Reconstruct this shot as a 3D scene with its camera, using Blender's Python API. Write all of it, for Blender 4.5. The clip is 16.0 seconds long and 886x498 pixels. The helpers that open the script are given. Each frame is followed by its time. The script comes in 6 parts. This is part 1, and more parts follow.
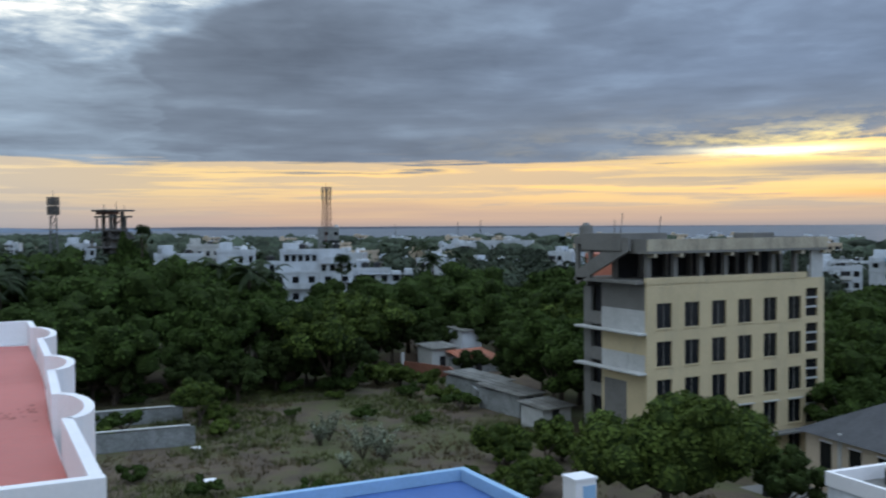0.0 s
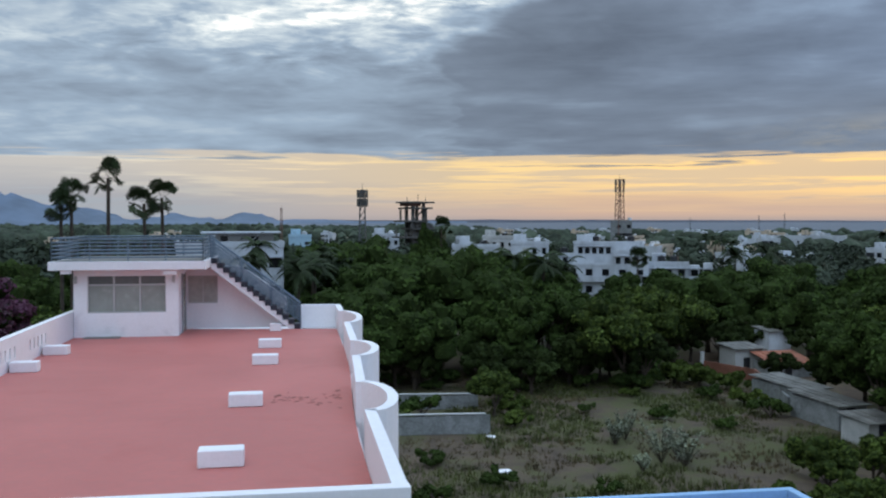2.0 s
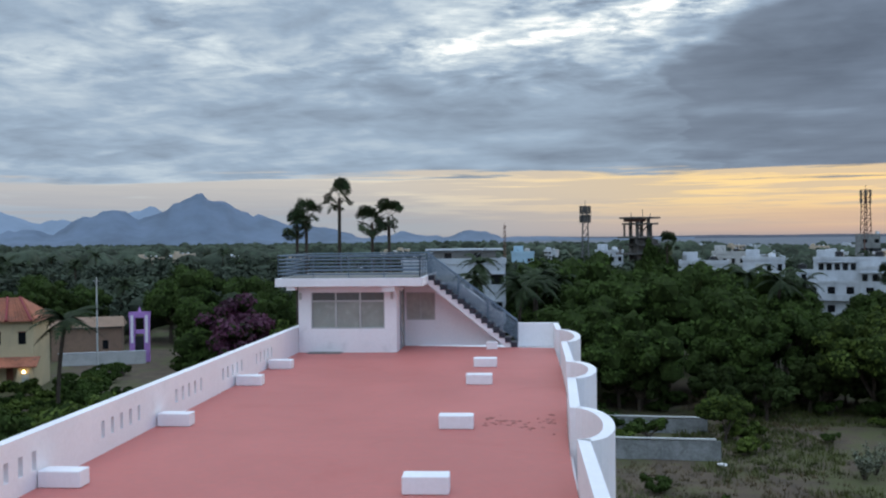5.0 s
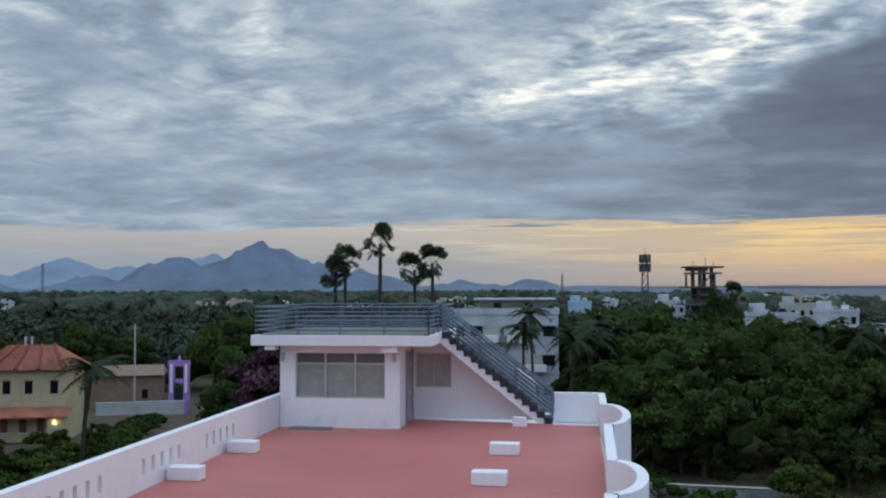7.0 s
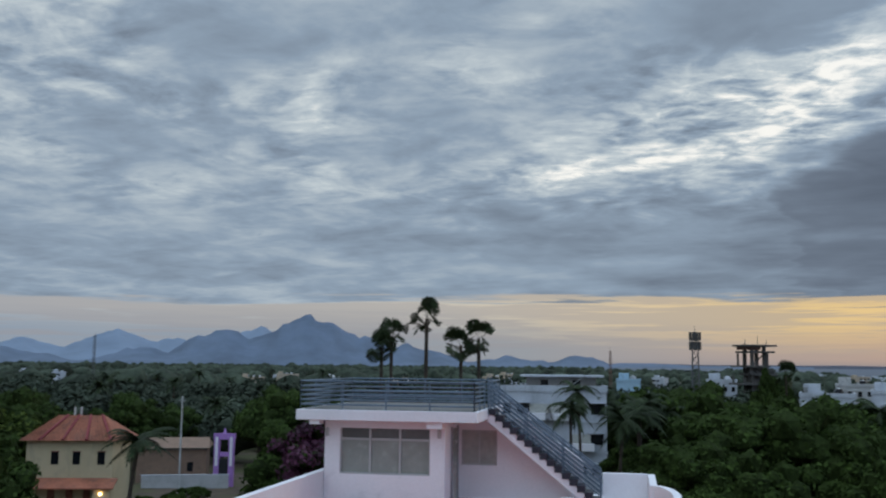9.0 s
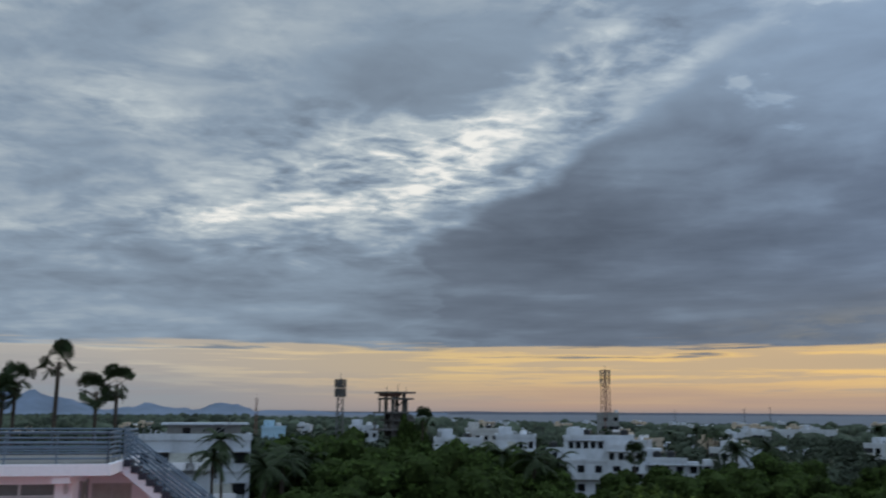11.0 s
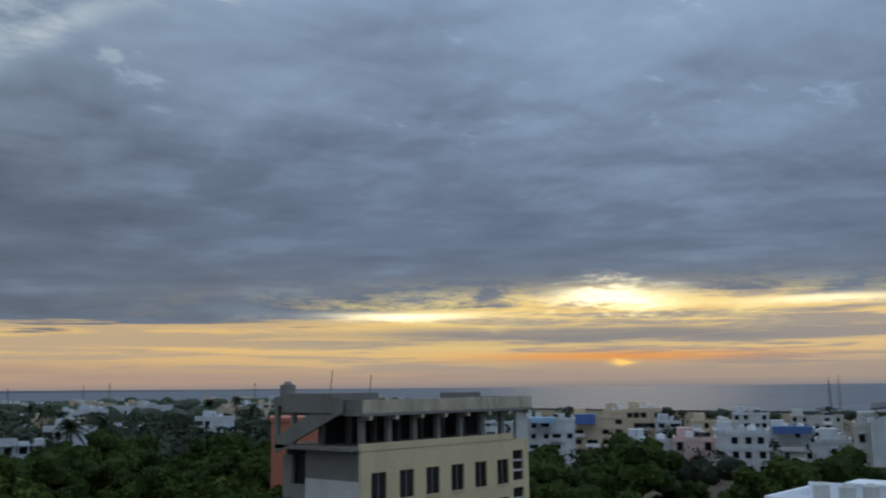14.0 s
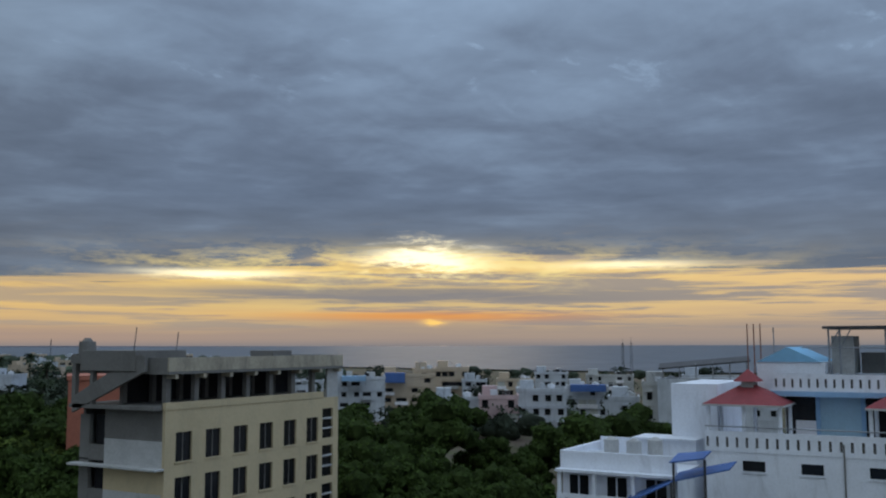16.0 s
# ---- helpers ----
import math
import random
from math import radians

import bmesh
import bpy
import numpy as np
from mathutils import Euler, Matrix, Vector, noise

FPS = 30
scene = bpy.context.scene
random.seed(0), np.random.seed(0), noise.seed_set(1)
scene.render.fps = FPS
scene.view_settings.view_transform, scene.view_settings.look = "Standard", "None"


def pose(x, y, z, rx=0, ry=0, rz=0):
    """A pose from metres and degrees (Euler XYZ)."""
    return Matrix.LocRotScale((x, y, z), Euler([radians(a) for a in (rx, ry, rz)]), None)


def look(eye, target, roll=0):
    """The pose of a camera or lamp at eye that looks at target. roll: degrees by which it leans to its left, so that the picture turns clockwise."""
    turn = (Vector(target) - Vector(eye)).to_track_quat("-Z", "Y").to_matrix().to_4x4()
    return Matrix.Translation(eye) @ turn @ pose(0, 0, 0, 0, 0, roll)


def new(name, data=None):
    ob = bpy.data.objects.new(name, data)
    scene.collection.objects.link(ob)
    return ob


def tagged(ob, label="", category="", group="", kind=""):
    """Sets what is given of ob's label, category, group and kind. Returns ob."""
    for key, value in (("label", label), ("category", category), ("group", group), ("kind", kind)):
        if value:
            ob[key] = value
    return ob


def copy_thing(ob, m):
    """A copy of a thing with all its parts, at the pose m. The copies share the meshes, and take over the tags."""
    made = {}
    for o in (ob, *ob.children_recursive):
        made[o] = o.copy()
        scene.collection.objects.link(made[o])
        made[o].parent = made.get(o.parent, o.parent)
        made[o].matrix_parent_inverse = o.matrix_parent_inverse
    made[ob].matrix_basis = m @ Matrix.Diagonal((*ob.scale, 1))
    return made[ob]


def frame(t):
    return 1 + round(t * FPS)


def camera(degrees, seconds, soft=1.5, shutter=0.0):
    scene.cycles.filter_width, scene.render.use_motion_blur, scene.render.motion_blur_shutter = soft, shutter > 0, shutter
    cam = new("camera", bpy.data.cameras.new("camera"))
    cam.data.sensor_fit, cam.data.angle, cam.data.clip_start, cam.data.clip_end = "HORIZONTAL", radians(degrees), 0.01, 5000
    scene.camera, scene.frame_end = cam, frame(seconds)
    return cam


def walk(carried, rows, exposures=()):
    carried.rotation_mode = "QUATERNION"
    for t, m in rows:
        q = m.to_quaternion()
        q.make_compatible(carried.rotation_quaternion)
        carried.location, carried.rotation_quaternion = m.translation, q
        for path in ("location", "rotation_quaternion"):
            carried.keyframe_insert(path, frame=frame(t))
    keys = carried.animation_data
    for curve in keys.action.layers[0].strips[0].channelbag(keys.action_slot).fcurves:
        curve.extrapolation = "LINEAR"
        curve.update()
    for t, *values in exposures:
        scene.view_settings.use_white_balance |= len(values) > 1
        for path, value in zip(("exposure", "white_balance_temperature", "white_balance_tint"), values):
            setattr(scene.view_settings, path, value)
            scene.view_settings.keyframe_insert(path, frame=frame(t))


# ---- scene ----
cam = camera(50.89, 16.0, soft=2.1, shutter=0.3)
# seconds, x, y, z, yaw, pitch, roll
ROWS = [
    (0.0, -1.200, -10.300, 18.900, -26.781, -1.373, 0.462),
    (0.5, -1.200, -9.200, 18.800, -20.492, -1.656, 0.065),
    (1.0, -1.100, -8.400, 18.700, -14.822, -1.798, -0.055),
    (1.5, -1.000, -7.800, 18.650, -11.311, -1.789, 0.021),
    (2.0, -0.959, -7.694, 18.642, -9.019, -1.710, 0.094),
    (2.5, -0.919, -7.588, 18.634, -7.342, -1.692, 0.258),
    (3.0, -0.878, -7.481, 18.627, -6.059, -1.795, 0.474),
    (3.5, -0.838, -7.375, 18.619, -2.997, -1.874, 0.488),
    (4.0, -0.797, -7.269, 18.611, 0.444, -1.620, 0.416),
    (4.5, -0.756, -7.162, 18.603, 2.853, -1.130, 0.564),
    (4.7, -0.740, -7.120, 18.600, 3.638, -0.885, 0.583),
    (5.3, -0.62, -5.6, 18.6, 5.6, -0.3, 0.6),
    (6.1, -0.28, -2.5, 18.6, 8.0, 0.9, 0.35),
    (6.8, -0.03, -0.4, 18.6, 8.493, 2.0, 0.1),
    (7.0, 0.0, 0.0, 18.6, 8.242, 2.408, 0.166),
    (7.5, 0.0, 0.0, 18.6, 10.018, 3.39, 0.282),
    (8.0, 0.0, 0.0, 18.6, 12.98, 4.997, -0.309),
    (8.2, 0.0, 0.0, 18.6, 13.479, 5.581, -0.423),
    (10.3, 0.0, 0.0, 18.6, -1.1, 8.641, -0.34),
    (10.5, 0.0, 0.0, 18.6, -3.627, 9.062, -0.265),
    (11.0, 0.0, 0.0, 18.6, -10.222, 9.982, -0.203),
    (11.5, 0.0, 0.0, 18.6, -17.011, 10.535, -0.103),
    (12.0, 0.0, 0.0, 18.6, -23.702, 10.674, 0.136),
    (12.5, 0.0, 0.0, 18.6, -30.343, 10.418, 0.245),
    (13.0, 0.0, 0.0, 18.6, -36.853, 9.918, 0.33),
    (13.5, 0.0, 0.0, 18.6, -43.107, 9.18, 0.473),
    (14.0, 0.0, 0.0, 18.6, -48.795, 8.428, 0.63),
    (14.5, 0.0, 0.0, 18.6, -53.321, 7.65, 0.396),
    (15.0, 0.0, 0.0, 18.6, -56.711, 7.003, 0.217),
    (15.5, 0.0, 0.0, 18.6, -58.967, 6.402, 0.122),
    (16.0, 0.0, 0.0, 18.6, -60.236, 5.866, 0.139),
]
walk(cam, [(t, pose(x, y, z, 90 + pitch, roll, yaw)) for t, x, y, z, yaw, pitch, roll in ROWS],
     [(0.0, -0.19), (4.7, -0.18), (7.0, -0.43), (8.2, -0.52), (11.0, -0.70), (13.5, -0.78), (15.0, -0.84), (16.0, -0.84)])

# ---- sky and sun ----
world = bpy.data.worlds.new("dusk_sky")
scene.world = world
world.use_nodes = True
WT = world.node_tree
WT.nodes.clear()


class Val:
    """A number in a node tree, with arithmetic."""

    def __init__(self, tree, sock):
        self.tree, self.sock = tree, sock

    def op(self, kind, *others, clamp=False):
        n = self.tree.nodes.new("ShaderNodeMath")
        n.operation, n.use_clamp = kind, clamp
        for i, o in enumerate((self, *others)):
            if isinstance(o, Val):
                self.tree.links.new(o.sock, n.inputs[i])
            else:
                n.inputs[i].default_value = o
        return Val(self.tree, n.outputs[0])

    def __add__(self, o): return self.op("ADD", o)
    def __radd__(self, o): return self.op("ADD", o)
    def __sub__(self, o): return self.op("SUBTRACT", o)
    def __rsub__(self, o): return (self * -1.0) + o
    def __mul__(self, o): return self.op("MULTIPLY", o)
    def __rmul__(self, o): return self.op("MULTIPLY", o)
    def __truediv__(self, o): return self.op("DIVIDE", o)
    def clamp(self): return self.op("ADD", 0.0, clamp=True)

    def step(self, lo, hi):
        """0 at lo, 1 at hi, smooth between."""
        n = self.tree.nodes.new("ShaderNodeMapRange")
        n.interpolation_type = "SMOOTHSTEP"
        self.tree.links.new(self.sock, n.inputs["Value"])
        n.inputs["From Min"].default_value, n.inputs["From Max"].default_value = lo, hi
        return Val(self.tree, n.outputs["Result"])

    def bell(self, mid, wide):
        d = (self - mid) * (1.0 / wide)
        return (d * d * -1.0).op("EXPONENT")


def vector(tree, x, y, z=0.0):
    n = tree.nodes.new("ShaderNodeCombineXYZ")
    for i, o in enumerate((x, y, z)):
        if isinstance(o, Val):
            tree.links.new(o.sock, n.inputs[i])
        else:
            n.inputs[i].default_value = o
    return n.outputs[0]


def fractal(tree, vec, scale, detail=5.0, rough=0.55, warp=0.0):
    n = tree.nodes.new("ShaderNodeTexNoise")
    n.inputs["Scale"].default_value, n.inputs["Detail"].default_value = scale, detail
    n.inputs["Roughness"].default_value, n.inputs["Distortion"].default_value = rough, warp
    tree.links.new(vec, n.inputs["Vector"])
    return Val(tree, n.outputs[0])


def blend(tree, fac, a, b):
    n = tree.nodes.new("ShaderNodeMix")
    n.data_type, n.clamp_factor = "RGBA", True
    if isinstance(fac, Val):
        tree.links.new(fac.sock, n.inputs[0])
    else:
        n.inputs[0].default_value = fac
    for i, o in ((6, a), (7, b)):
        if isinstance(o, tuple):
            n.inputs[i].default_value = (*o, 1.0)
        else:
            tree.links.new(o, n.inputs[i])
    return n.outputs[2]


def ramp(tree, fac, stops):
    n = tree.nodes.new("ShaderNodeValToRGB")
    r = n.color_ramp
    while len(r.elements) < len(stops):
        r.elements.new(0.5)
    for e, (p, c) in zip(r.elements, stops):
        e.position, e.color = p, (*c, 1.0)
    tree.links.new(fac.sock, n.inputs[0])
    return n.outputs[0]


def gain(tree, col, k):
    n = tree.nodes.new("ShaderNodeVectorMath")
    n.operation = "SCALE"
    tree.links.new(col, n.inputs[0])
    if isinstance(k, Val):
        tree.links.new(k.sock, n.inputs["Scale"])
    else:
        n.inputs["Scale"].default_value = k
    return n.outputs[0]


def build_sky():
    tc = WT.nodes.new("ShaderNodeTexCoord")
    sp = WT.nodes.new("ShaderNodeSeparateXYZ")
    WT.links.new(tc.outputs["Generated"], sp.inputs[0])
    x, y, z = (Val(WT, s) for s in sp.outputs)
    az = x.op("ARCTAN2", y) * 57.29578          # degrees to the right of +y
    el = z.op("ARCSINE") * 57.29578             # degrees above the horizon
    # noises: broad swells, lumps lit from the low sun's side, fine ripples
    # laid out on a flat cloud ceiling, so that they draw together towards the horizon
    h = z.op("MAXIMUM", 0.0) + 0.10
    px, py = x / h, y / h
    lump = fractal(WT, vector(WT, px, py, 1.0), 3.3, 7.0, 0.56, 0.35)
    lump_b = fractal(WT, vector(WT, px + 0.055, py + 0.03, 1.0), 3.3, 7.0, 0.56, 0.35)
    soft = fractal(WT, vector(WT, px, py, 5.0), 1.5, 4.0, 0.5, 0.2)
    billow = fractal(WT, vector(WT, px, py, 7.0), 2.4, 4.0, 0.45, 0.2)
    broken = soft.step(0.40, 0.62) * el.step(7.0, 14.0)      # where the thin layer breaks into small lumps
    ripple = fractal(WT, vector(WT, px * 0.8 + py * 0.5, py * 1.1 - px * 0.3, 9.0), 10.0, 5.0, 0.60, 0.4)
    curd = fractal(WT, vector(WT, az * 0.20, el * 0.95, 3.0), 1.0, 6.0, 0.66, 0.3)
    wisp = fractal(WT, vector(WT, az * 0.045, el * 0.55, 2.0), 1.0, 5.0, 0.6, 0.3) - 0.5
    relief = lump - lump_b
    # a thin bright layer, and a heavy layer in front of it: the great bank on the right, a patch above, the low deck
    bank = (az - 10.5) - 2.0 * (el - 12.0).op("MAXIMUM", -1.5) + (billow - 0.5) * 15.0 + (lump - 0.5) * 5.0
    patch_x, patch_y = (az - 9.5) * 0.96 + (el - 21.5) * 0.27, (el - 21.5) * 0.96 - (az - 9.5) * 0.27
    patch = patch_x.bell(0.0, 9.5) * patch_y.bell(0.0, 3.0)
    thin_side = az.step(18.0, -12.0)
    heavy = bank.step(-1.2, 2.8).op("MAXIMUM", (patch + (lump - 0.5) * 2.4).step(0.30, 0.66))
    heavy = heavy.op("MAXIMUM", (el + (lump - 0.5) * 6.0).step(12.5, 8.0) * (0.74 - 0.45 * az.step(2.0, -22.0)))
    along, across = (az - 7.2) * 0.97 + (el - 14.8) * 0.24, (el - 14.8) * 0.97 - (az - 7.2) * 0.24
    rent = along.bell(0.0, 11.5) * (across + (soft - 0.5) * 5.0).bell(0.0, 2.7)
    light_v = 0.54 + (soft - 0.5) * 0.25 + (billow - 0.5) * 0.35 + (lump - 0.5) * (0.38 + 0.62 * broken) + (ripple - 0.5) * (0.10 + 0.55 * broken) + relief * (0.25 + 0.4 * broken) + rent * (0.32 + (lump - 0.5) * 1.3 + (ripple - 0.5) * 1.3)
    dark_v = 0.21 + 0.25 * el.step(11.0, 24.0) + 0.12 * thin_side + (soft - 0.5) * 0.36 + (billow - 0.5) * 0.34 + (lump - 0.5) * 0.10 * el.step(6.0, 16.0) + relief * 0.22 * el.step(5.0, 12.0) - 0.10 * az.bell(19.0, 9.0) * el.bell(11.0, 3.0) + wisp * 0.40 * el.step(15.0, 7.0)
    dark_v = dark_v + (lump * 0.6 + ripple * 0.4).step(0.575, 0.66) * el.step(12.0, 18.0) * 0.13
    shade = light_v + (dark_v - light_v) * heavy
    deck = ramp(WT, shade.clamp(), [(0.0, (0.089, 0.113, 0.155)), (0.22, (0.149, 0.190, 0.256)), (0.48, (0.268, 0.353, 0.462)), (0.75, (0.52, 0.60, 0.66)), (1.0, (0.94, 0.95, 0.93))])
    deck = blend(WT, az.step(10.0, 50.0) * el.step(9.5, 5.0) * 0.45, deck, (0.195, 0.212, 0.230))
    tint = WT.nodes.new("ShaderNodeVectorMath")
    tint.operation = "MULTIPLY"
    WT.links.new(deck, tint.inputs[0])
    WT.links.new(blend(WT, az.step(5.0, 50.0), (1.02, 1.0, 0.97), (0.965, 1.01, 1.085)), tint.inputs[1])
    deck = tint.outputs[0]
    # the clear band over the horizon
    streak = fractal(WT, vector(WT, az * 0.05, el * 1.15, 0.0), 1.0, 5.0, 0.62, 0.25)
    fine = fractal(WT, vector(WT, az * 0.11, el * 2.3, 7.0), 1.0, 4.0, 0.6, 0.4)
    rim = 3.85 + 1.9 * az.bell(60.0, 13.0) + 0.6 * az.bell(84.0, 14.0) + 0.35 * az.bell(0.0, 20.0) - 0.2 * az.step(0.0, -40.0)
    open_sky = (rim - el + (streak - 0.5) * 2.9 + (fine - 0.5) * 2.1).step(-0.12, 0.42)
    far = ramp(WT, ((az + 45.0) * (1.0 / 130.0)).clamp(), [(0.0, (0.42, 0.46, 0.50)), (0.25, (0.60, 0.57, 0.50)), (0.42, (0.78, 0.57, 0.28)), (0.6, (0.98, 0.64, 0.24)), (0.75, (1.08, 0.76, 0.27)), (1.0, (0.96, 0.66, 0.31))])
    low = ramp(WT, ((az + 45.0) * (1.0 / 130.0)).clamp(), [(0.0, (0.27, 0.34, 0.43)), (0.3, (0.31, 0.33, 0.36)), (0.48, (0.48, 0.34, 0.27)), (0.7, (0.48, 0.35, 0.28)), (1.0, (0.45, 0.36, 0.31))])
    band = blend(WT, (el + (streak - 0.5) * 2.6 - 1.1 * az.step(12.0, -22.0)).step(0.2, 2.9), low, far)
    bars = (fine * 0.5 + streak * 0.5 + 0.07 * el.bell(2.9, 0.6) + 0.03 * az.step(30.0, -20.0)).step(0.485, 0.575) * el.step(0.5, 1.3)
    band = blend(WT, bars * (0.50 + 0.3 * az.step(40.0, 56.0)), band, (0.32, 0.31, 0.33))
    bar = az.bell(57.0, 17.0) * (el + (streak - 0.5) * 1.6 + (fine - 0.5) * 0.8).bell(2.95, 0.55)
    band = blend(WT, (bar * 1.2).clamp() * 0.92, band, (0.30, 0.285, 0.29))
    band = blend(WT, az.step(38.0, 55.0) * el.step(2.2, 0.6) * 0.6, band, (0.42, 0.335, 0.285))
    band = blend(WT, az.bell(59.0, 9.0) * (el + (fine - 0.5) * 0.5).bell(1.75, 0.28) * 0.8, band, (0.95, 0.36, 0.08))
    sky = blend(WT, open_sky, deck, band)
    sky = gain(WT, sky, 1.0 + az.step(20.0, 52.0) * el.step(4.0, 9.0) * 0.22)
    # lit cloud edges and the veiled sun
    curl = fractal(WT, vector(WT, az * 0.8, el * 3.2, 6.0), 1.0, 5.0, 0.66, 0.2)
    rag = (curd - 0.5) * 4.0 + (curl - 0.5) * 1.4
    glow = az.bell(58.0, 15.0) * (el + rag * 0.5).bell(5.0, 1.0)
    sky = blend(WT, (glow * ((curd * 0.75 + curl * 0.25 - 0.46) * 10.0)).clamp() * 0.85, sky, (1.15, 0.90, 0.36))
    sky = blend(WT, (az.bell(58.0, 17.0) * (el + rag * 0.5).bell(5.4, 1.3) * ((0.47 - curd) * 9.0)).clamp() * 0.75, sky, (0.27, 0.275, 0.29))
    core = az.bell(59.2, 2.9) * (el + rag * 0.95).bell(5.3, 0.62) * (0.35 + curl * 1.4)
    core = core + 0.75 * az.bell(46.5, 4.0) * (el + rag * 0.15).bell(4.3, 0.22) + 0.5 * az.bell(71.5, 4.0) * (el + rag * 0.15).bell(4.8, 0.22)
    sky = blend(WT, (core * 1.25).clamp(), sky, (2.1, 1.8, 1.1))
    disc = az.bell(59.7, 0.62) * (el + (curl - 0.5) * 0.7).bell(1.35, 0.15)
    sky = blend(WT, (disc * 1.3).clamp(), sky, (1.3, 0.80, 0.22))
    # haze on the horizon, and the brighter vault overhead and behind
    sky = blend(WT, el.step(0.5, -0.35), sky, (0.24, 0.24, 0.27))
    vault = 1.46 + 2.3 * el.step(27.0, 62.0) + 1.0 * y.step(0.1, -0.7) * el.step(2.0, 20.0)
    bg, out = WT.nodes.new("ShaderNodeBackground"), WT.nodes.new("ShaderNodeOutputWorld")
    WT.links.new(gain(WT, sky, vault), bg.inputs[0])
    bg.inputs[1].default_value = 1.0
    WT.links.new(bg.outputs[0], out.inputs[0])


build_sky()
sun = new("sun", bpy.data.lights.new("sun", "SUN"))
sun.data.energy, sun.data.angle, sun.data.color = 0.5, radians(14), (1.0, 0.78, 0.52)
sun.matrix_world = look((0, 0, 60), (-86.6 * 0.99, -50 * 0.99, 60 - 14))

# ---- materials ----
def material(name, color, rough=0.8, vary=0.12, grain=8.0, coarse=0.6, bump=0.15, stain=None, stain_amount=0.0, stain_scale=0.8, metal=0.0, each=0.0, gloss=0.35, drip=1.0):
    """Paint, plaster, wood, leaf: base colour with fine grain, broad stains and relief at real size."""
    m = bpy.data.materials.new(name)
    m.use_nodes = True
    t = m.node_tree
    b = t.nodes["Principled BSDF"]
    geo = t.nodes.new("ShaderNodeNewGeometry")
    pos = geo.outputs["Position"]
    fine, wide = fractal(t, pos, grain, 4.0, 0.6), fractal(t, pos, coarse, 4.0, 0.6, 0.4)
    dark = tuple(c * (1 - 2.2 * vary) for c in color)
    lite = tuple(min(1, c * (1 + 1.3 * vary)) for c in color)
    col = blend(t, (fine * 0.45 + wide * 0.55).step(0.3, 0.7), dark, lite)
    if stain:
        sq = t.nodes.new("ShaderNodeVectorMath")
        sq.operation = "MULTIPLY"
        sq.inputs[1].default_value = (1.0, 1.0, drip)
        t.links.new(pos, sq.inputs[0])
        s = fractal(t, sq.outputs[0], stain_scale, 6.0, 0.66, 0.8)
        col = blend(t, s.step(0.62 - stain_amount * 0.4, 0.74) * (0.25 + 0.75 * stain_amount), col, stain)
    if each:
        info = t.nodes.new("ShaderNodeObjectInfo")
        r = Val(t, info.outputs["Random"]) * 0.5 + Val(t, geo.outputs["Random Per Island"]) * 0.5
        col = gain(t, col, 1.0 - each + r * (2 * each))
    t.links.new(col, b.inputs["Base Color"])
    b.inputs["Metallic"].default_value = metal
    t.links.new((rough + (fine - 0.5) * 0.2).clamp().sock, b.inputs["Roughness"])
    b.inputs["Specular IOR Level"].default_value = gloss
    if bump:
        n = t.nodes.new("ShaderNodeBump")
        n.inputs["Strength"].default_value, n.inputs["Distance"].default_value = bump, 0.03
        t.links.new((fine * 0.6 + wide * 0.4).sock, n.inputs["Height"])
        t.links.new(n.outputs[0], b.inputs["Normal"])
    return m


def glass(name, color=(0.010, 0.011, 0.013), rough=0.15):
    m = bpy.data.materials.new(name)
    m.use_nodes = True
    b = m.node_tree.nodes["Principled BSDF"]
    b.inputs["Base Color"].default_value = (*color, 1)
    b.inputs["Roughness"].default_value = rough
    b.inputs["Specular IOR Level"].default_value = 0.3
    return m


WHITE = material("white_paint", (0.80, 0.78, 0.80), 0.75, 0.03, 14, 0.5, 0.12, (0.52, 0.51, 0.53), 0.12, 0.9)
WHITE_OLD = material("weathered_white_plaster", (0.66, 0.68, 0.72), 0.85, 0.06, 6, 0.35, 0.2, (0.33, 0.34, 0.37), 0.45, 0.8, drip=0.22)
HOTEL_WHITE = material("blotched_white_hotel_paint", (0.76, 0.79, 0.85), 0.85, 0.05, 6, 0.35, 0.2, (0.40, 0.41, 0.43), 0.30, 0.7, drip=0.25)
# white dimmed and blued to paint in dusk light; stains are its own
TOWN_WHITE = material("dusk_dimmed_town_plaster", (0.50, 0.53, 0.57), 0.9, 0.08, 5, 0.3, 0.2, (0.27, 0.285, 0.31), 0.45, 0.7, drip=0.22)
RED_FLOOR = material("red_oxide_terrace", (0.49, 0.150, 0.130), 0.55, 0.06, 5, 0.28, 0.06, (0.40, 0.095, 0.08), 0.25, 0.45)
DAMP = material("damp_mark", (0.24, 0.055, 0.04), 0.5, 0.1, 9, 1.0, 0.02)
BLUE_STEEL = material("blue_grey_painted_steel", (0.115, 0.160, 0.210), 0.45, 0.08, 20, 1.0, 0.05)
DARK_STEP = material("dark_stone_tread", (0.03, 0.032, 0.045), 0.5, 0.1, 20, 1.0, 0.05)
GALV = material("galvanised_steel", (0.30, 0.31, 0.33), 0.5, 0.1, 20, 1.0, 0.05, metal=0.5)
RUST = material("rusty_red_steel", (0.22, 0.09, 0.06), 0.8, 0.2, 8, 0.8, 0.1)
YELLOW = material("cream_yellow_paint", (0.54, 0.44, 0.275), 0.85, 0.05, 6, 0.3, 0.15, (0.34, 0.29, 0.21), 0.3, 0.6, drip=0.25)
CEMENT = material("grey_cement_plaster", (0.175, 0.168, 0.156), 0.9, 0.10, 5, 0.4, 0.25, (0.18, 0.175, 0.17), 0.3, 0.4)
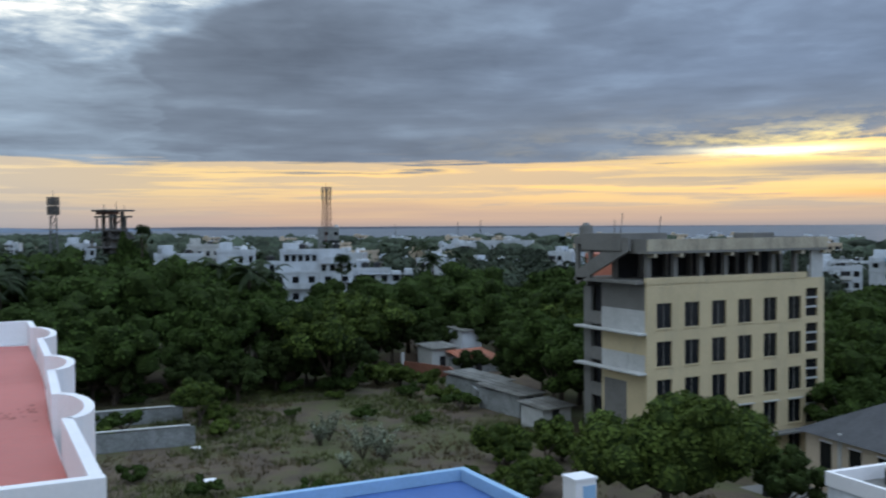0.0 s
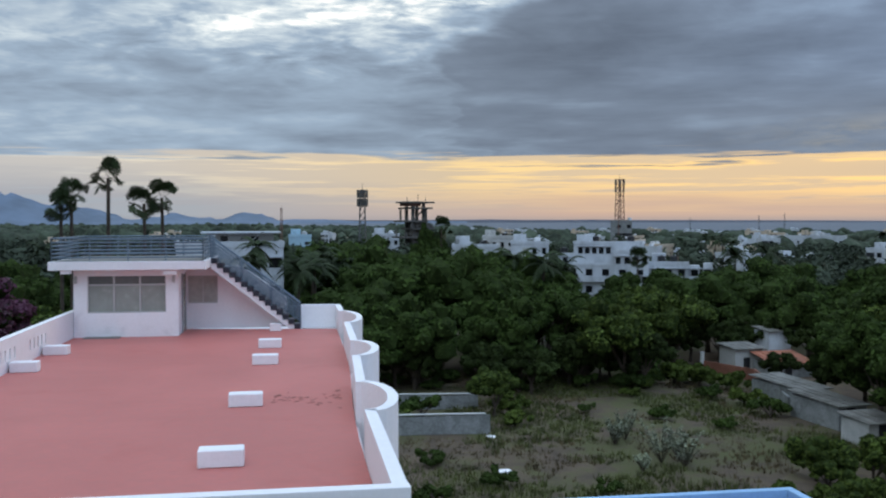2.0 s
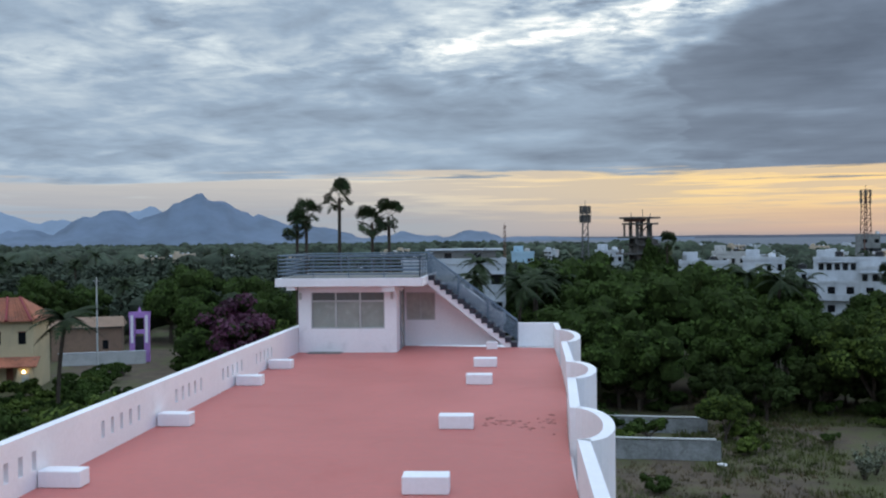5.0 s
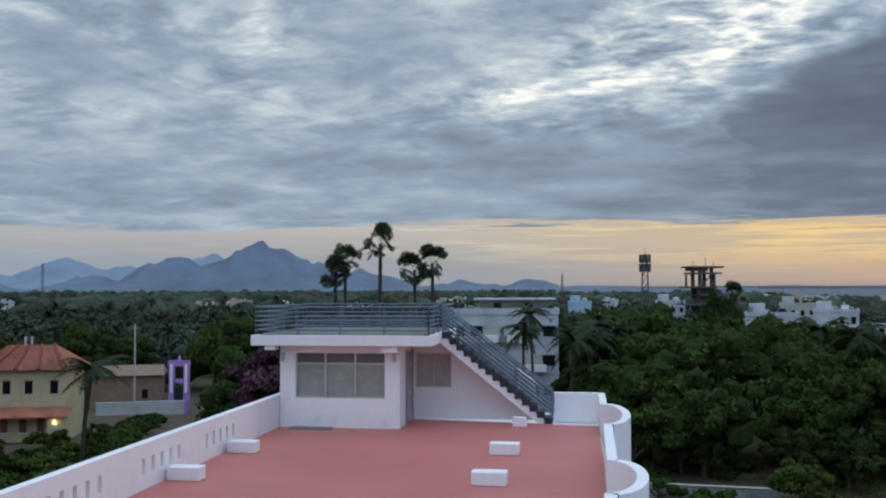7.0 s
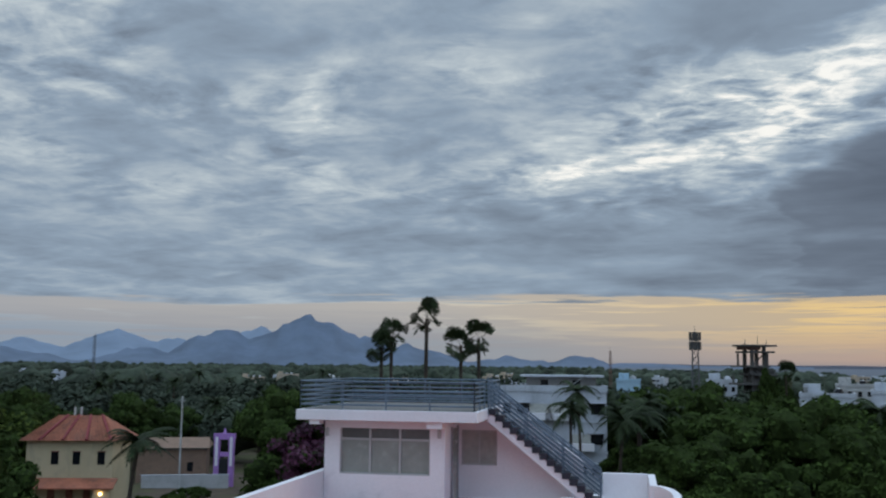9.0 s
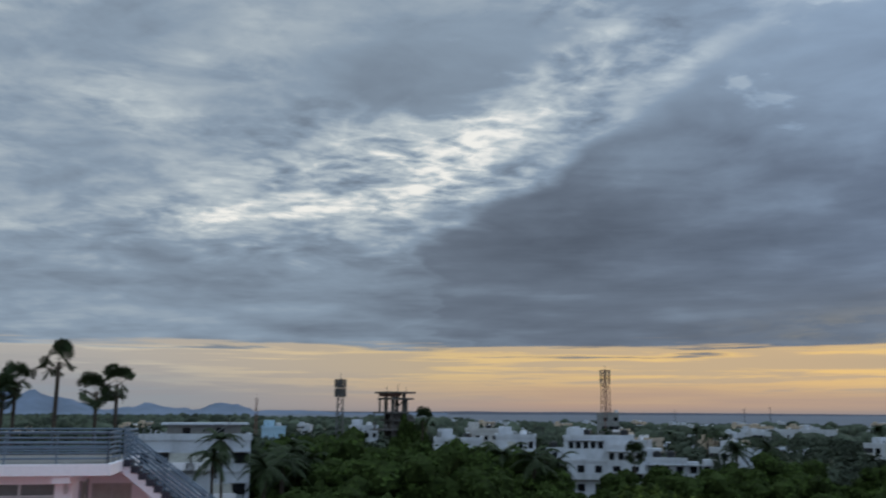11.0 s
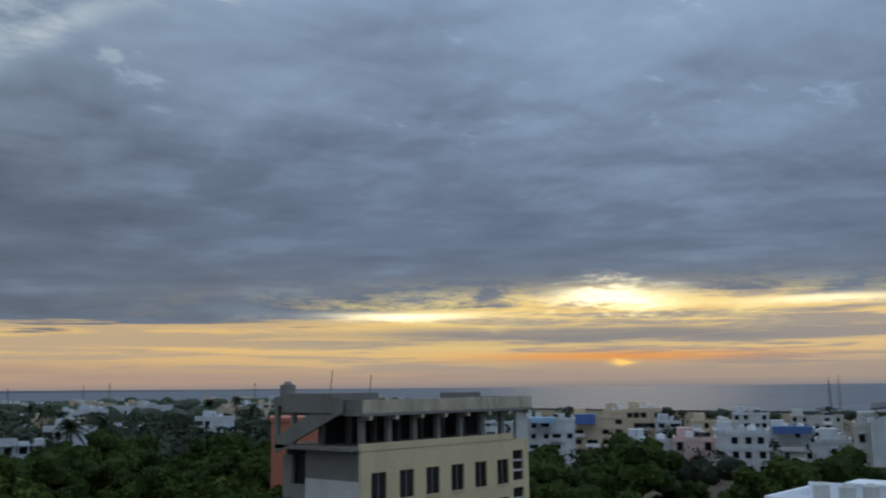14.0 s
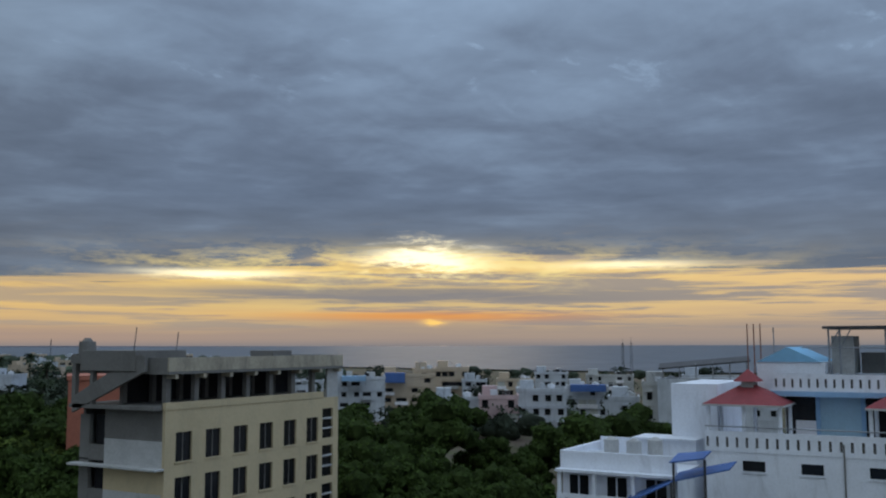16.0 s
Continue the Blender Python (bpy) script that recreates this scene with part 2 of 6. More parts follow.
CEMENT_PALE = material("pale_cement", (0.47, 0.47, 0.46), 0.9, 0.08, 5, 0.4, 0.25, (0.25, 0.25, 0.24), 0.3, 0.5)
OLD_WALL = material("mossy_concrete", (0.25, 0.26, 0.26), 0.95, 0.16, 4, 0.5, 0.35, (0.07, 0.075, 0.065), 0.5, 0.7)
# near-black colour that paints the shade inside openings
DARK = material("dark_opening_shade", (0.022, 0.022, 0.025), 0.9, 0.2, 4, 0.5, 0.0)
WINDOW = glass("dark_window_glass")
PANE_DARK = material("dim_pane", (0.13, 0.135, 0.13), 0.25, 0.1, 3, 0.8, 0.0)
PANE = material("frosted_pane", (0.29, 0.31, 0.28), 0.25, 0.08, 3, 0.8, 0.0)
CURTAIN = material("pale_curtain", (0.42, 0.42, 0.38), 0.9, 0.1, 5, 1.2, 0.1)
ORANGE = material("brick_orange_paint", (0.40, 0.14, 0.09), 0.85, 0.08, 6, 0.5, 0.2)
TERRACOTTA = material("terracotta_tile", (0.35, 0.125, 0.072), 0.85, 0.2, 3, 0.4, 0.25, (0.13, 0.08, 0.065), 0.45, 0.6, each=0.15)
RED_TILE = material("red_painted_roof", (0.25, 0.045, 0.05), 0.7, 0.1, 5, 0.6, 0.15)
DARK_ROOF = material("dark_sheet_roof", (0.075, 0.075, 0.08), 0.8, 0.15, 5, 0.4, 0.2)
ASBESTOS = material("grey_fibre_sheet", (0.19, 0.185, 0.17), 0.9, 0.2, 4, 0.5, 0.3, (0.085, 0.08, 0.07), 0.55, 0.8)
BLUE = material("sky_blue_paint", (0.27, 0.44, 0.64), 0.7, 0.06, 8, 0.4, 0.1)
BLUE_SHEET = material("blue_sheet", (0.06, 0.13, 0.34), 0.6, 0.1, 5, 0.4, 0.1)
PINK = material("pink_plaster", (0.55, 0.40, 0.40), 0.85, 0.06, 6, 0.4, 0.2, (0.33, 0.26, 0.25), 0.3)
BEIGE = material("beige_plaster", (0.50, 0.41, 0.31), 0.85, 0.06, 6, 0.4, 0.2, (0.33, 0.27, 0.21), 0.3)
BROWN = material("brown_plaster", (0.26, 0.17, 0.12), 0.9, 0.08, 6, 0.4, 0.2, (0.15, 0.11, 0.085), 0.4)
PURPLE = material("violet_paint", (0.42, 0.22, 0.55), 0.8, 0.08, 8, 0.5, 0.1)
BLACK_TANK = material("black_plastic", (0.02, 0.02, 0.022), 0.45, 0.1, 20, 1.0, 0.0)
BARK = material("bark", (0.065, 0.050, 0.038), 0.95, 0.25, 10, 1.5, 0.5)
LEAF = material("broad_leaves", (0.042, 0.067, 0.016), 0.9, 0.30, 1.2, 0.18, 0.0, each=0.32, gloss=0.08)
LEAF_LIGHT = material("fresh_leaves", (0.070, 0.098, 0.020), 0.85, 0.28, 1.5, 0.25, 0.0, each=0.34, gloss=0.10)
LEAF_DARK = material("shaded_leaves", (0.032, 0.046, 0.014), 0.9, 0.3, 2.0, 0.2, 0.0, each=0.5, gloss=0.08)
PALM_LEAF = material("palm_leaves", (0.026, 0.040, 0.015), 0.7, 0.25, 3.0, 0.5, 0.0, each=0.4, gloss=0.15)
# darker than the leaves, to paint the shade inside crowns
CORE = material("inner_shade", (0.028, 0.042, 0.012), 0.95, 0.3, 2.0, 0.4, 0.0, gloss=0.05)
BLOOM = material("magenta_bracts", (0.066, 0.016, 0.038), 0.7, 0.35, 3.0, 0.4, 0.0, each=0.5)
GREY_LEAF = material("grey_green_leaves", (0.20, 0.22, 0.15), 0.8, 0.25, 4.0, 0.6, 0.0, each=0.4)
GRASS = material("dry_grass", (0.125, 0.094, 0.048), 0.9, 0.3, 4.0, 0.5, 0.0, each=0.5)
GRASS_GREEN = material("green_grass", (0.085, 0.098, 0.026), 0.9, 0.3, 4.0, 0.5, 0.0, each=0.5)
# masts, aerials and tower: the backlit unlit side is put into these colours
MAST_STEEL = material("silhouette_mast_steel", (0.095, 0.097, 0.10), 0.7, 0.15, 10, 0.8, 0.05)
MAST_RED = material("silhouette_red_steel", (0.16, 0.085, 0.065), 0.8, 0.2, 8, 0.8, 0.1)
DARK_CONCRETE = material("weathered_silhouette_concrete", (0.115, 0.108, 0.10), 0.95, 0.16, 4, 0.5, 0.3, (0.05, 0.048, 0.045), 0.45, 0.7)
# distance haze is put into the base colours of both hill ranges
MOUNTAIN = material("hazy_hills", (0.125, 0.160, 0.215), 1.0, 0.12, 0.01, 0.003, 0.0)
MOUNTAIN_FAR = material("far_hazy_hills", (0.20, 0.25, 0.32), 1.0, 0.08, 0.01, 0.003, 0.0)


def bulb():
    m = bpy.data.materials.new("warm_lamp")
    m.use_nodes = True
    b = m.node_tree.nodes["Principled BSDF"]
    b.inputs["Base Color"].default_value = (0.9, 0.8, 0.6, 1)
    b.inputs["Emission Color"].default_value = (1.0, 0.66, 0.25, 1)
    b.inputs["Emission Strength"].default_value = 22.0
    return m


BULB = bulb()


def water():
    m = bpy.data.materials.new("sea_water")
    m.use_nodes = True
    t = m.node_tree
    b = t.nodes["Principled BSDF"]
    geo = t.nodes.new("ShaderNodeNewGeometry")
    w = fractal(t, geo.outputs["Position"], 0.02, 5.0, 0.6)
    # the sky's reflection is put into the base colour; specular is almost off
    t.links.new(blend(t, w.step(0.3, 0.7), (0.125, 0.138, 0.158), (0.160, 0.172, 0.192)), b.inputs["Base Color"])
    b.inputs["Roughness"].default_value = 0.6
    b.inputs["Specular IOR Level"].default_value = 0.02
    n = t.nodes.new("ShaderNodeBump")
    n.inputs["Strength"].default_value, n.inputs["Distance"].default_value = 0.15, 0.3
    t.links.new(fractal(t, geo.outputs["Position"], 0.15, 4.0, 0.6).sock, n.inputs["Height"])
    t.links.new(n.outputs[0], b.inputs["Normal"])
    return m


def soil():
    m = bpy.data.materials.new("soil_and_grass")
    m.use_nodes = True
    t = m.node_tree
    b = t.nodes["Principled BSDF"]
    p = t.nodes.new("ShaderNodeNewGeometry").outputs["Position"]
    a, c, d = fractal(t, p, 0.075, 5.0, 0.6, 0.6), fractal(t, p, 0.5, 5.0, 0.62, 0.4), fractal(t, p, 5.0, 4.0, 0.65)
    col = blend(t, (c * 0.6 + d * 0.4).step(0.35, 0.66), (0.052, 0.036, 0.023), (0.112, 0.077, 0.049))
    col = blend(t, (a * 0.65 + c * 0.35).step(0.44, 0.57) * 0.85, col, (0.060, 0.066, 0.016))
    col = blend(t, (d * 0.6 + c * 0.4).step(0.58, 0.72) * 0.5, col, (0.022, 0.021, 0.014))
    t.links.new(col, b.inputs["Base Color"])
    b.inputs["Roughness"].default_value = 0.95
    n = t.nodes.new("ShaderNodeBump")
    n.inputs["Strength"].default_value, n.inputs["Distance"].default_value = 0.3, 0.08
    t.links.new((d * 0.5 + c * 0.5).sock, n.inputs["Height"])
    t.links.new(n.outputs[0], b.inputs["Normal"])
    return m


SEA, SOIL = water(), soil()


# ---- shapes ----
def box(bm, x0, x1, y0, y1, z0, z1, bevel=0.0):
    v = [bm.verts.new((x, y, z)) for x in (x0, x1) for y in (y0, y1) for z in (z0, z1)]
    fs = [bm.faces.new([v[i] for i in q]) for q in ((0, 1, 3, 2), (4, 6, 7, 5), (0, 4, 5, 1), (2, 3, 7, 6), (0, 2, 6, 4), (1, 5, 7, 3))]
    if bevel:
        bmesh.ops.bevel(bm, geom=list({e for f in fs for e in f.edges}), offset=bevel, segments=2, affect="EDGES", profile=0.5)
    return bm


def boxed(*a, bevel=0.0):
    return box(bmesh.new(), *a, bevel=bevel)


def rod(bm, a, b, r0, r1=None, n=8):
    """A tapered rod from a to b."""
    a, b = Vector(a), Vector(b)
    q = (b - a).to_track_quat("Z", "Y").to_matrix()
    r1 = r0 if r1 is None else r1
    lo, hi = ([bm.verts.new(c + q @ Vector((r * math.cos(k * math.tau / n), r * math.sin(k * math.tau / n), 0))) for k in range(n)] for c, r in ((a, r0), (b, r1)))
    for k in range(n):
        bm.faces.new((lo[k], lo[(k + 1) % n], hi[(k + 1) % n], hi[k]))
    bm.faces.new(lo[::-1])
    bm.faces.new(hi)
    return bm


def rodded(*a, **k):
    return rod(bmesh.new(), *a, **k)


def prism(bm, ring, z0, z1):
    """A solid with a plan outline, from z0 to z1."""
    lo, hi = [bm.verts.new((x, y, z0)) for x, y in ring], [bm.verts.new((x, y, z1)) for x, y in ring]
    n = len(ring)
    for k in range(n):
        bm.faces.new((lo[k], lo[(k + 1) % n], hi[(k + 1) % n], hi[k]))
    bm.faces.new(lo[::-1])
    bm.faces.new(hi)
    return bm


def mesh_of(name, bm, mat, smooth=False):
    bmesh.ops.recalc_face_normals(bm, faces=bm.faces[:])
    me = bpy.data.meshes.new(name)
    bm.to_mesh(me)
    bm.free()
    me.materials.append(mat)
    if smooth:
        me.shade_smooth()
    return me


def raw(name, verts, faces, mat):
    me = bpy.data.meshes.new(name)
    me.from_pydata(verts, [], faces)
    me.materials.append(mat)
    return me


def thing(name, x=0.0, y=0.0, z=0.0, turn=0.0, label="", category="", group="", kind=""):
    """An empty at a thing's base."""
    ob = new(name)
    ob.matrix_basis = pose(x, y, z, 0, 0, turn)
    return tagged(ob, label, category, group, kind)


def part(name, bm, mat, parent, label="", smooth=False):
    me = bm if isinstance(bm, bpy.types.Mesh) else mesh_of(name, bm, mat, smooth)
    ob = new(name, me)
    ob.parent = parent
    return tagged(ob, label)


def single(name, bm, mat, label, category, kind="", group="", smooth=False):
    me = bm if isinstance(bm, bpy.types.Mesh) else mesh_of(name, bm, mat, smooth)
    return tagged(new(name, me), label, category, group, kind)


def lean(a, r):
    """Ground point at a degrees right of +y and r metres out."""
    return r * math.sin(radians(a)), r * math.cos(radians(a))

# ---- ground, sea and hills ----
def ground_z(x, y):
    k = min(1, max(0, (x - 44) / 14)) * min(1, max(0, (68 - y) / 10))
    return -2.2 * k * k * (3 - 2 * k)


def make_ground():
    xs = np.unique(np.concatenate([np.linspace(-4900, -300, 14), np.linspace(-280, 280, 100), np.linspace(300, 4900, 14)]))
    ys = np.unique(np.concatenate([np.linspace(-4900, -100, 10), np.linspace(-90, 330, 90), np.linspace(360, 4900, 14)]))
    verts, faces = [], []
    for j, y in enumerate(ys):
        for i, x in enumerate(xs):
            bumpy = 0.25 * noise.noise((x * 0.08, y * 0.08, 0)) + 0.12 * noise.noise((x * 0.4, y * 0.4, 3)) if abs(x) < 300 and abs(y) < 330 else 0
            verts.append((x, y, ground_z(x, y) + bumpy))
    n = len(xs)
    faces = [(j * n + i, j * n + i + 1, (j + 1) * n + i + 1, (j + 1) * n + i) for j in range(len(ys) - 1) for i in range(n - 1)]
    me = raw("ground", verts, faces, SOIL)
    me.shade_smooth()
    single("ground", me, SOIL, "dry brown earth with patches of weedy grass", "ground", "structure")


def make_sea():
    # the shore runs away to the left and draws near on the right
    shore = [(-7, 4100), (0, 2350), (8, 1750), (15, 1500), (22, 1300), (32, 1150), (44, 900), (54, 760), (66, 650), (80, 600), (110, 600)]
    bm = bmesh.new()
    inner = [bm.verts.new((*lean(a, r), -0.4 + 1.4)) for a, r in shore]
    outer = [bm.verts.new((*lean(a, 4950), 12.0)) for a, r in shore]
    for k in range(len(shore) - 1):
        bm.faces.new((inner[k], inner[k + 1], outer[k + 1], outer[k]))
    single("water", bm, SEA, "calm grey sea under a low evening sky", "sea", "structure")


def hill_range(name, peaks, dist, mat, label, rough, seed):
    """A range of hills as a solid ridge: peaks are bearing, height in degrees and width in degrees."""
    a0, a1 = min(p[0] for p in peaks) - 12, max(p[0] for p in peaks) + 10
    n, rows = 220, 7
    verts, faces = [], []
    for j in range(rows):
        for i in range(n + 1):
            a = a0 + (a1 - a0) * i / n
            e = max(h * (0.5 * max(0.0, 1 - abs(a - p) / w) ** 1.15 + 0.5 * (0.5 + 0.5 * math.cos(math.pi * min(1.0, abs(a - p) / w))) ** 0.8) for p, h, w in peaks)
            e += rough * e ** 0.5 * (noise.fractal((a * 0.8, seed, j * 0.15), 0.55, 2.2, 6)) * 0.42
            top = dist * math.tan(radians(max(e, 0.02))) + 18.6
            f = j / (rows - 1)
            x, y = lean(a, dist - 420 * (1 - f))
            verts.append((x, y, -2 + top * f ** 1.2 * (1 - 0.25 * (1 - f) * abs(noise.noise((a * 1.3, f * 3, seed))))))
    w = n + 1
    faces = [(j * w + i, j * w + i + 1, (j + 1) * w + i + 1, (j + 1) * w + i) for j in range(rows - 1) for i in range(n)]
    me = raw(name, verts, faces, mat)
    me.shade_smooth()
    single(name, me, mat, label, "hills", "structure")


make_ground()
make_sea()
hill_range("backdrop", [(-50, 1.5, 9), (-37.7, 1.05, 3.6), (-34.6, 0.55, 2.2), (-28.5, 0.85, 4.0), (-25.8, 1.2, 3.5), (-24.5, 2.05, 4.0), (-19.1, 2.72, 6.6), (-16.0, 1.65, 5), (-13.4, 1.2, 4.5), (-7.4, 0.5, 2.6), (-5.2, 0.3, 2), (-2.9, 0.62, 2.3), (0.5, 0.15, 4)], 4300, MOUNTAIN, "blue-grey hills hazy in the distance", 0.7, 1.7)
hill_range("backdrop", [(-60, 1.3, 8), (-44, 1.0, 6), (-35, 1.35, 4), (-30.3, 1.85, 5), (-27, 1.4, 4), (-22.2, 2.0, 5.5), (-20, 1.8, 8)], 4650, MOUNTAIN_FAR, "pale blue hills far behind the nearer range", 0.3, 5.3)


# ---- the red terrace and its stair house ----
FLOOR = 14.6


def curved_wall(bm, points, wide, z0, z1):
    """A wall along a plan line, wide to the left of it."""
    pts = [Vector(p) for p in points]
    offs = []
    for i, p in enumerate(pts):
        d = (pts[min(i + 1, len(pts) - 1)] - pts[max(i - 1, 0)]).normalized()
        offs.append(p + Vector((-d.y, d.x)) * wide)
    prev = None
    for p, q in zip(pts, offs):
        now = [bm.verts.new((*p, z0)), bm.verts.new((*q, z0)), bm.verts.new((*q, z1)), bm.verts.new((*p, z1))]
        if prev:
            for k in range(4):
                bm.faces.new((prev[k], prev[(k + 1) % 4], now[(k + 1) % 4], now[k]))
        else:
            bm.faces.new(now[::-1])
        prev = now
    bm.faces.new(prev)
    return bm


def parapet_x(y):
    """The terrace's long edge, which draws in a little towards its near end."""
    k = min(1.0, max(0.0, (y - 9.0) / 12.0))
    return 0.20 + 0.37 * k * k * (3 - 2 * k)


def make_terrace():
    b = thing("terrace_building", label="white terrace building with a red-painted flat roof", category="building")
    edge = [(parapet_x(3.5 + 1.5 * k), 3.5 + 1.5 * k) for k in range(17)]
    part("wall", prism(bmesh.new(), [(-8.78, 3.3)] + [(x + 0.05, y) for x, y in edge] + [(0.62, 31.0), (-8.78, 31.0)], -0.3, FLOOR - 0.12), WHITE, b)
    part("roof", prism(bmesh.new(), [(-8.60, 3.52)] + [(x - 0.01, y + 0.02) for x, y in edge] + [(-8.60, 28.8)], FLOOR - 0.118, FLOOR), RED_FLOOR, b, "red oxide painted terrace floor")
    # the scalloped parapet: three half-round bays
    pts = [(parapet_x(3.5), 3.5)]
    for lo, hi in ((8.3, 11.1), (14.9, 17.7), (22.4, 26.2)):
        mid, ry = (lo + hi) / 2, (hi - lo) / 2
        pts += [(parapet_x(mid - ry * math.cos(math.pi * k / 14)) + 0.52 * math.sin(math.pi * k / 14), mid - ry * math.cos(math.pi * k / 14)) for k in range(15)]
    pts.append((0.57, 28.9))
    part("parapet", curved_wall(bmesh.new(), pts, -0.2, FLOOR - 2.6, FLOOR + 0.80), WHITE, b, "white scalloped parapet with half-round bays")
    part("parapet", boxed(-0.75, 0.57, 28.82, 29.02, FLOOR - 0.1, FLOOR + 0.80, bevel=0.01), WHITE, b)
    part("parapet", boxed(-8.62, 0.395, 3.3, 3.5, FLOOR - 0.1, FLOOR + 0.86, bevel=0.012), WHITE, b)
    # side parapet with groups of slots
    zs0, zs1 = FLOOR + 0.30, FLOOR + 0.62
    bm, y = bmesh.new(), 3.5
    slots = [y0 + 0.42 * k for y0 in (6.2, 10.4, 14.2, 17.6, 20.8) for k in range(5)]
    for s in slots:
        box(bm, -8.8, -8.6, y, s, zs0, zs1)
        y = s + 0.14
    box(bm, -8.8, -8.6, y, 31.0, zs0, zs1)
    box(bm, -8.8, -8.6, 3.3, 31.0, FLOOR - 0.1, zs0)
    box(bm, -8.8, -8.6, 3.3, 31.0, zs1, FLOOR + 0.92)
    part("parapet", bm, WHITE, b, "white parapet with narrow upright slots")
    return b


def make_blocks():
    m1 = mesh_of("concrete_block", boxed(-0.36, 0.36, 0, 0.36, 0, 0.28, bevel=0.02), WHITE)
    for k, (x, y, f) in enumerate([(-2.19, 7.85, 1.04), (-2.05, 12.9, 1.02), (-1.82, 18.9, 1), (-1.78, 22.4, 1), (-8.22, 8.0, 1), (-8.20, 13.0, 1), (-8.18, 18.6, 1), (-8.16, 21.9, 1), (-1.7, 27.05, 0.56)]):
        ob = tagged(new("concrete_block", m1), "small white-painted block on the red terrace" if f < 1 else "white-painted concrete block on the red terrace", "block", "blocks on the terrace")
        ob.matrix_basis = pose(x, y, FLOOR + 0.002, 0, 0, random.uniform(-2, 2)) @ Matrix.Diagonal((f, f, max(f, 0.95), 1))
    rnd = random.Random(4)
    bm = bmesh.new()
    for k in range(46):
        x, y, r = rnd.uniform(-1.5, 0.1), rnd.gauss(13.6, 0.4), rnd.uniform(0.02, 0.06)
        a = rnd.random() * 6
        prism(bm, [(x + r * (1 + 0.4 * math.sin(3 * t + a)) * math.cos(t), y + r * 1.2 * math.sin(t)) for t in [q * math.tau / 8 for q in range(8)]], FLOOR + 0.0005, FLOOR + 0.004)
    single("damp_marks", bm, DAMP, "dark damp spots on the red terrace floor", "stain", "stuff")


SLAB = 17.27


def make_hut():
    h = thing("stair_house", label="small white rooftop room with a flat overhanging slab", category="rooftop room")
    f, z0 = 26.2, FLOOR
    wx0, wx1, wz0, wz1 = -8.12, -5.48, z0 + 0.85, z0 + 2.14
    for q in ((-8.58, wx0, z0, SLAB - 0.3), (wx1, -5.05, z0, SLAB - 0.3), (wx0, wx1, z0, wz0), (wx0, wx1, wz1, SLAB - 0.3)):
        part("wall", boxed(q[0], q[1], f, f + 0.2, q[2], q[3]), WHITE, h)
    part("wall", boxed(-8.58, -8.38, f + 0.2, 30.8, z0, SLAB - 0.3), WHITE, h)
    part("wall", boxed(-5.25, -5.05, f + 0.2, 28.5, z0, SLAB - 0.3), WHITE, h)
    bm = bmesh.new()          # recessed wall with a door opening and a window
    y = 28.5
    for q in ((-5.05, -4.98, z0, SLAB - 0.3), (-4.98, -3.88, z0, z0 + 0.95), (-4.98, -3.88, z0 + 2.0, SLAB - 0.3), (-3.88, -3.02, z0, SLAB - 0.3), (-3.02, -1.3, z0, z0 + 1.15)):
        part("wall", boxed(q[0], q[1], y, y + 0.2, q[2], q[3]), WHITE, h)
    # the wall under the stair follows its slope
    v = [bm.verts.new(p) for p in ((-3.02, y, z0 + 1.15), (-1.3, y, z0 + 1.15), (-3.02, y, SLAB - 0.3), (-3.02, y + 0.2, z0 + 1.15), (-1.3, y + 0.2, z0 + 1.15), (-3.02, y + 0.2, SLAB - 0.3))]
    for q in ((0, 1, 2), (5, 4, 3), (0, 3, 4, 1), (1, 4, 5, 2), (2, 5, 3, 0)):
        bm.faces.new([v[i] for i in q])
    part("wall", bm, WHITE, h)
    part("wall", boxed(-8.4, -4.2, 30.8, 31.0, z0, SLAB - 0.3), WHITE, h)
    slab = part("roof", boxed(-9.3, -4.05, 25.7, 31.1, SLAB - 0.298, SLAB, bevel=0.015), WHITE, h, "white overhanging concrete slab")
    part("beam", boxed(-8.9, -8.6, 25.75, 26.1, SLAB - 0.42, SLAB - 0.3), WHITE, h)
    part("beam", boxed(-5.5, -5.05, 25.8, 26.195, SLAB - 0.48, SLAB - 0.3), WHITE, h)
    part("roof", boxed(-9.1, -4.2, 25.9, 30.9, SLAB, SLAB + 0.02), CEMENT, h, "grey cement top of the slab")
    w = part("window", boxed(wx0, wx1, f + 0.16, f + 0.19, wz0, wz1), CURTAIN, h, "wide window of frosted panes in pale frames")
    for k in range(3):
        xa, xb = wx0 + (wx1 - wx0) * k / 3 + 0.03, wx0 + (wx1 - wx0) * (k + 1) / 3 - 0.03
        part("pane", boxed(xa, xb, f + 0.10, f + 0.115, wz0 + 0.04, wz1 - 0.34), PANE, w)
        part("pane", boxed(xa, xb, f + 0.10, f + 0.115, wz1 - 0.28, wz1), PANE_DARK, w, "darker upper pane")
    for k in range(4):
        x = wx0 + (wx1 - wx0) * k / 3
        part("mullion", boxed(x - 0.03, x + 0.03, f + 0.05, f + 0.155, wz0, wz1), CEMENT_PALE, w)
    part("transom", boxed(wx0, wx1, f + 0.055, f + 0.155, wz1 - 0.34, wz1 - 0.28), CEMENT_PALE, w)
    part("window_sill", boxed(wx0, wx1, f + 0.02, f + 0.15, wz0, wz0 + 0.04), CEMENT_PALE, w)
    d = part("door", boxed(-5.049, -5.02, 27.2, 28.1, z0, z0 + 2.1), PANE, h, "pale steel side door in the recess")
    part("door_frame", boxed(-5.049, -5.0, 27.12, 27.2, z0, z0 + 2.16), GALV, d)
    part("door_frame", boxed(-5.049, -5.0, 28.1, 28.18, z0, z0 + 2.16), GALV, d)
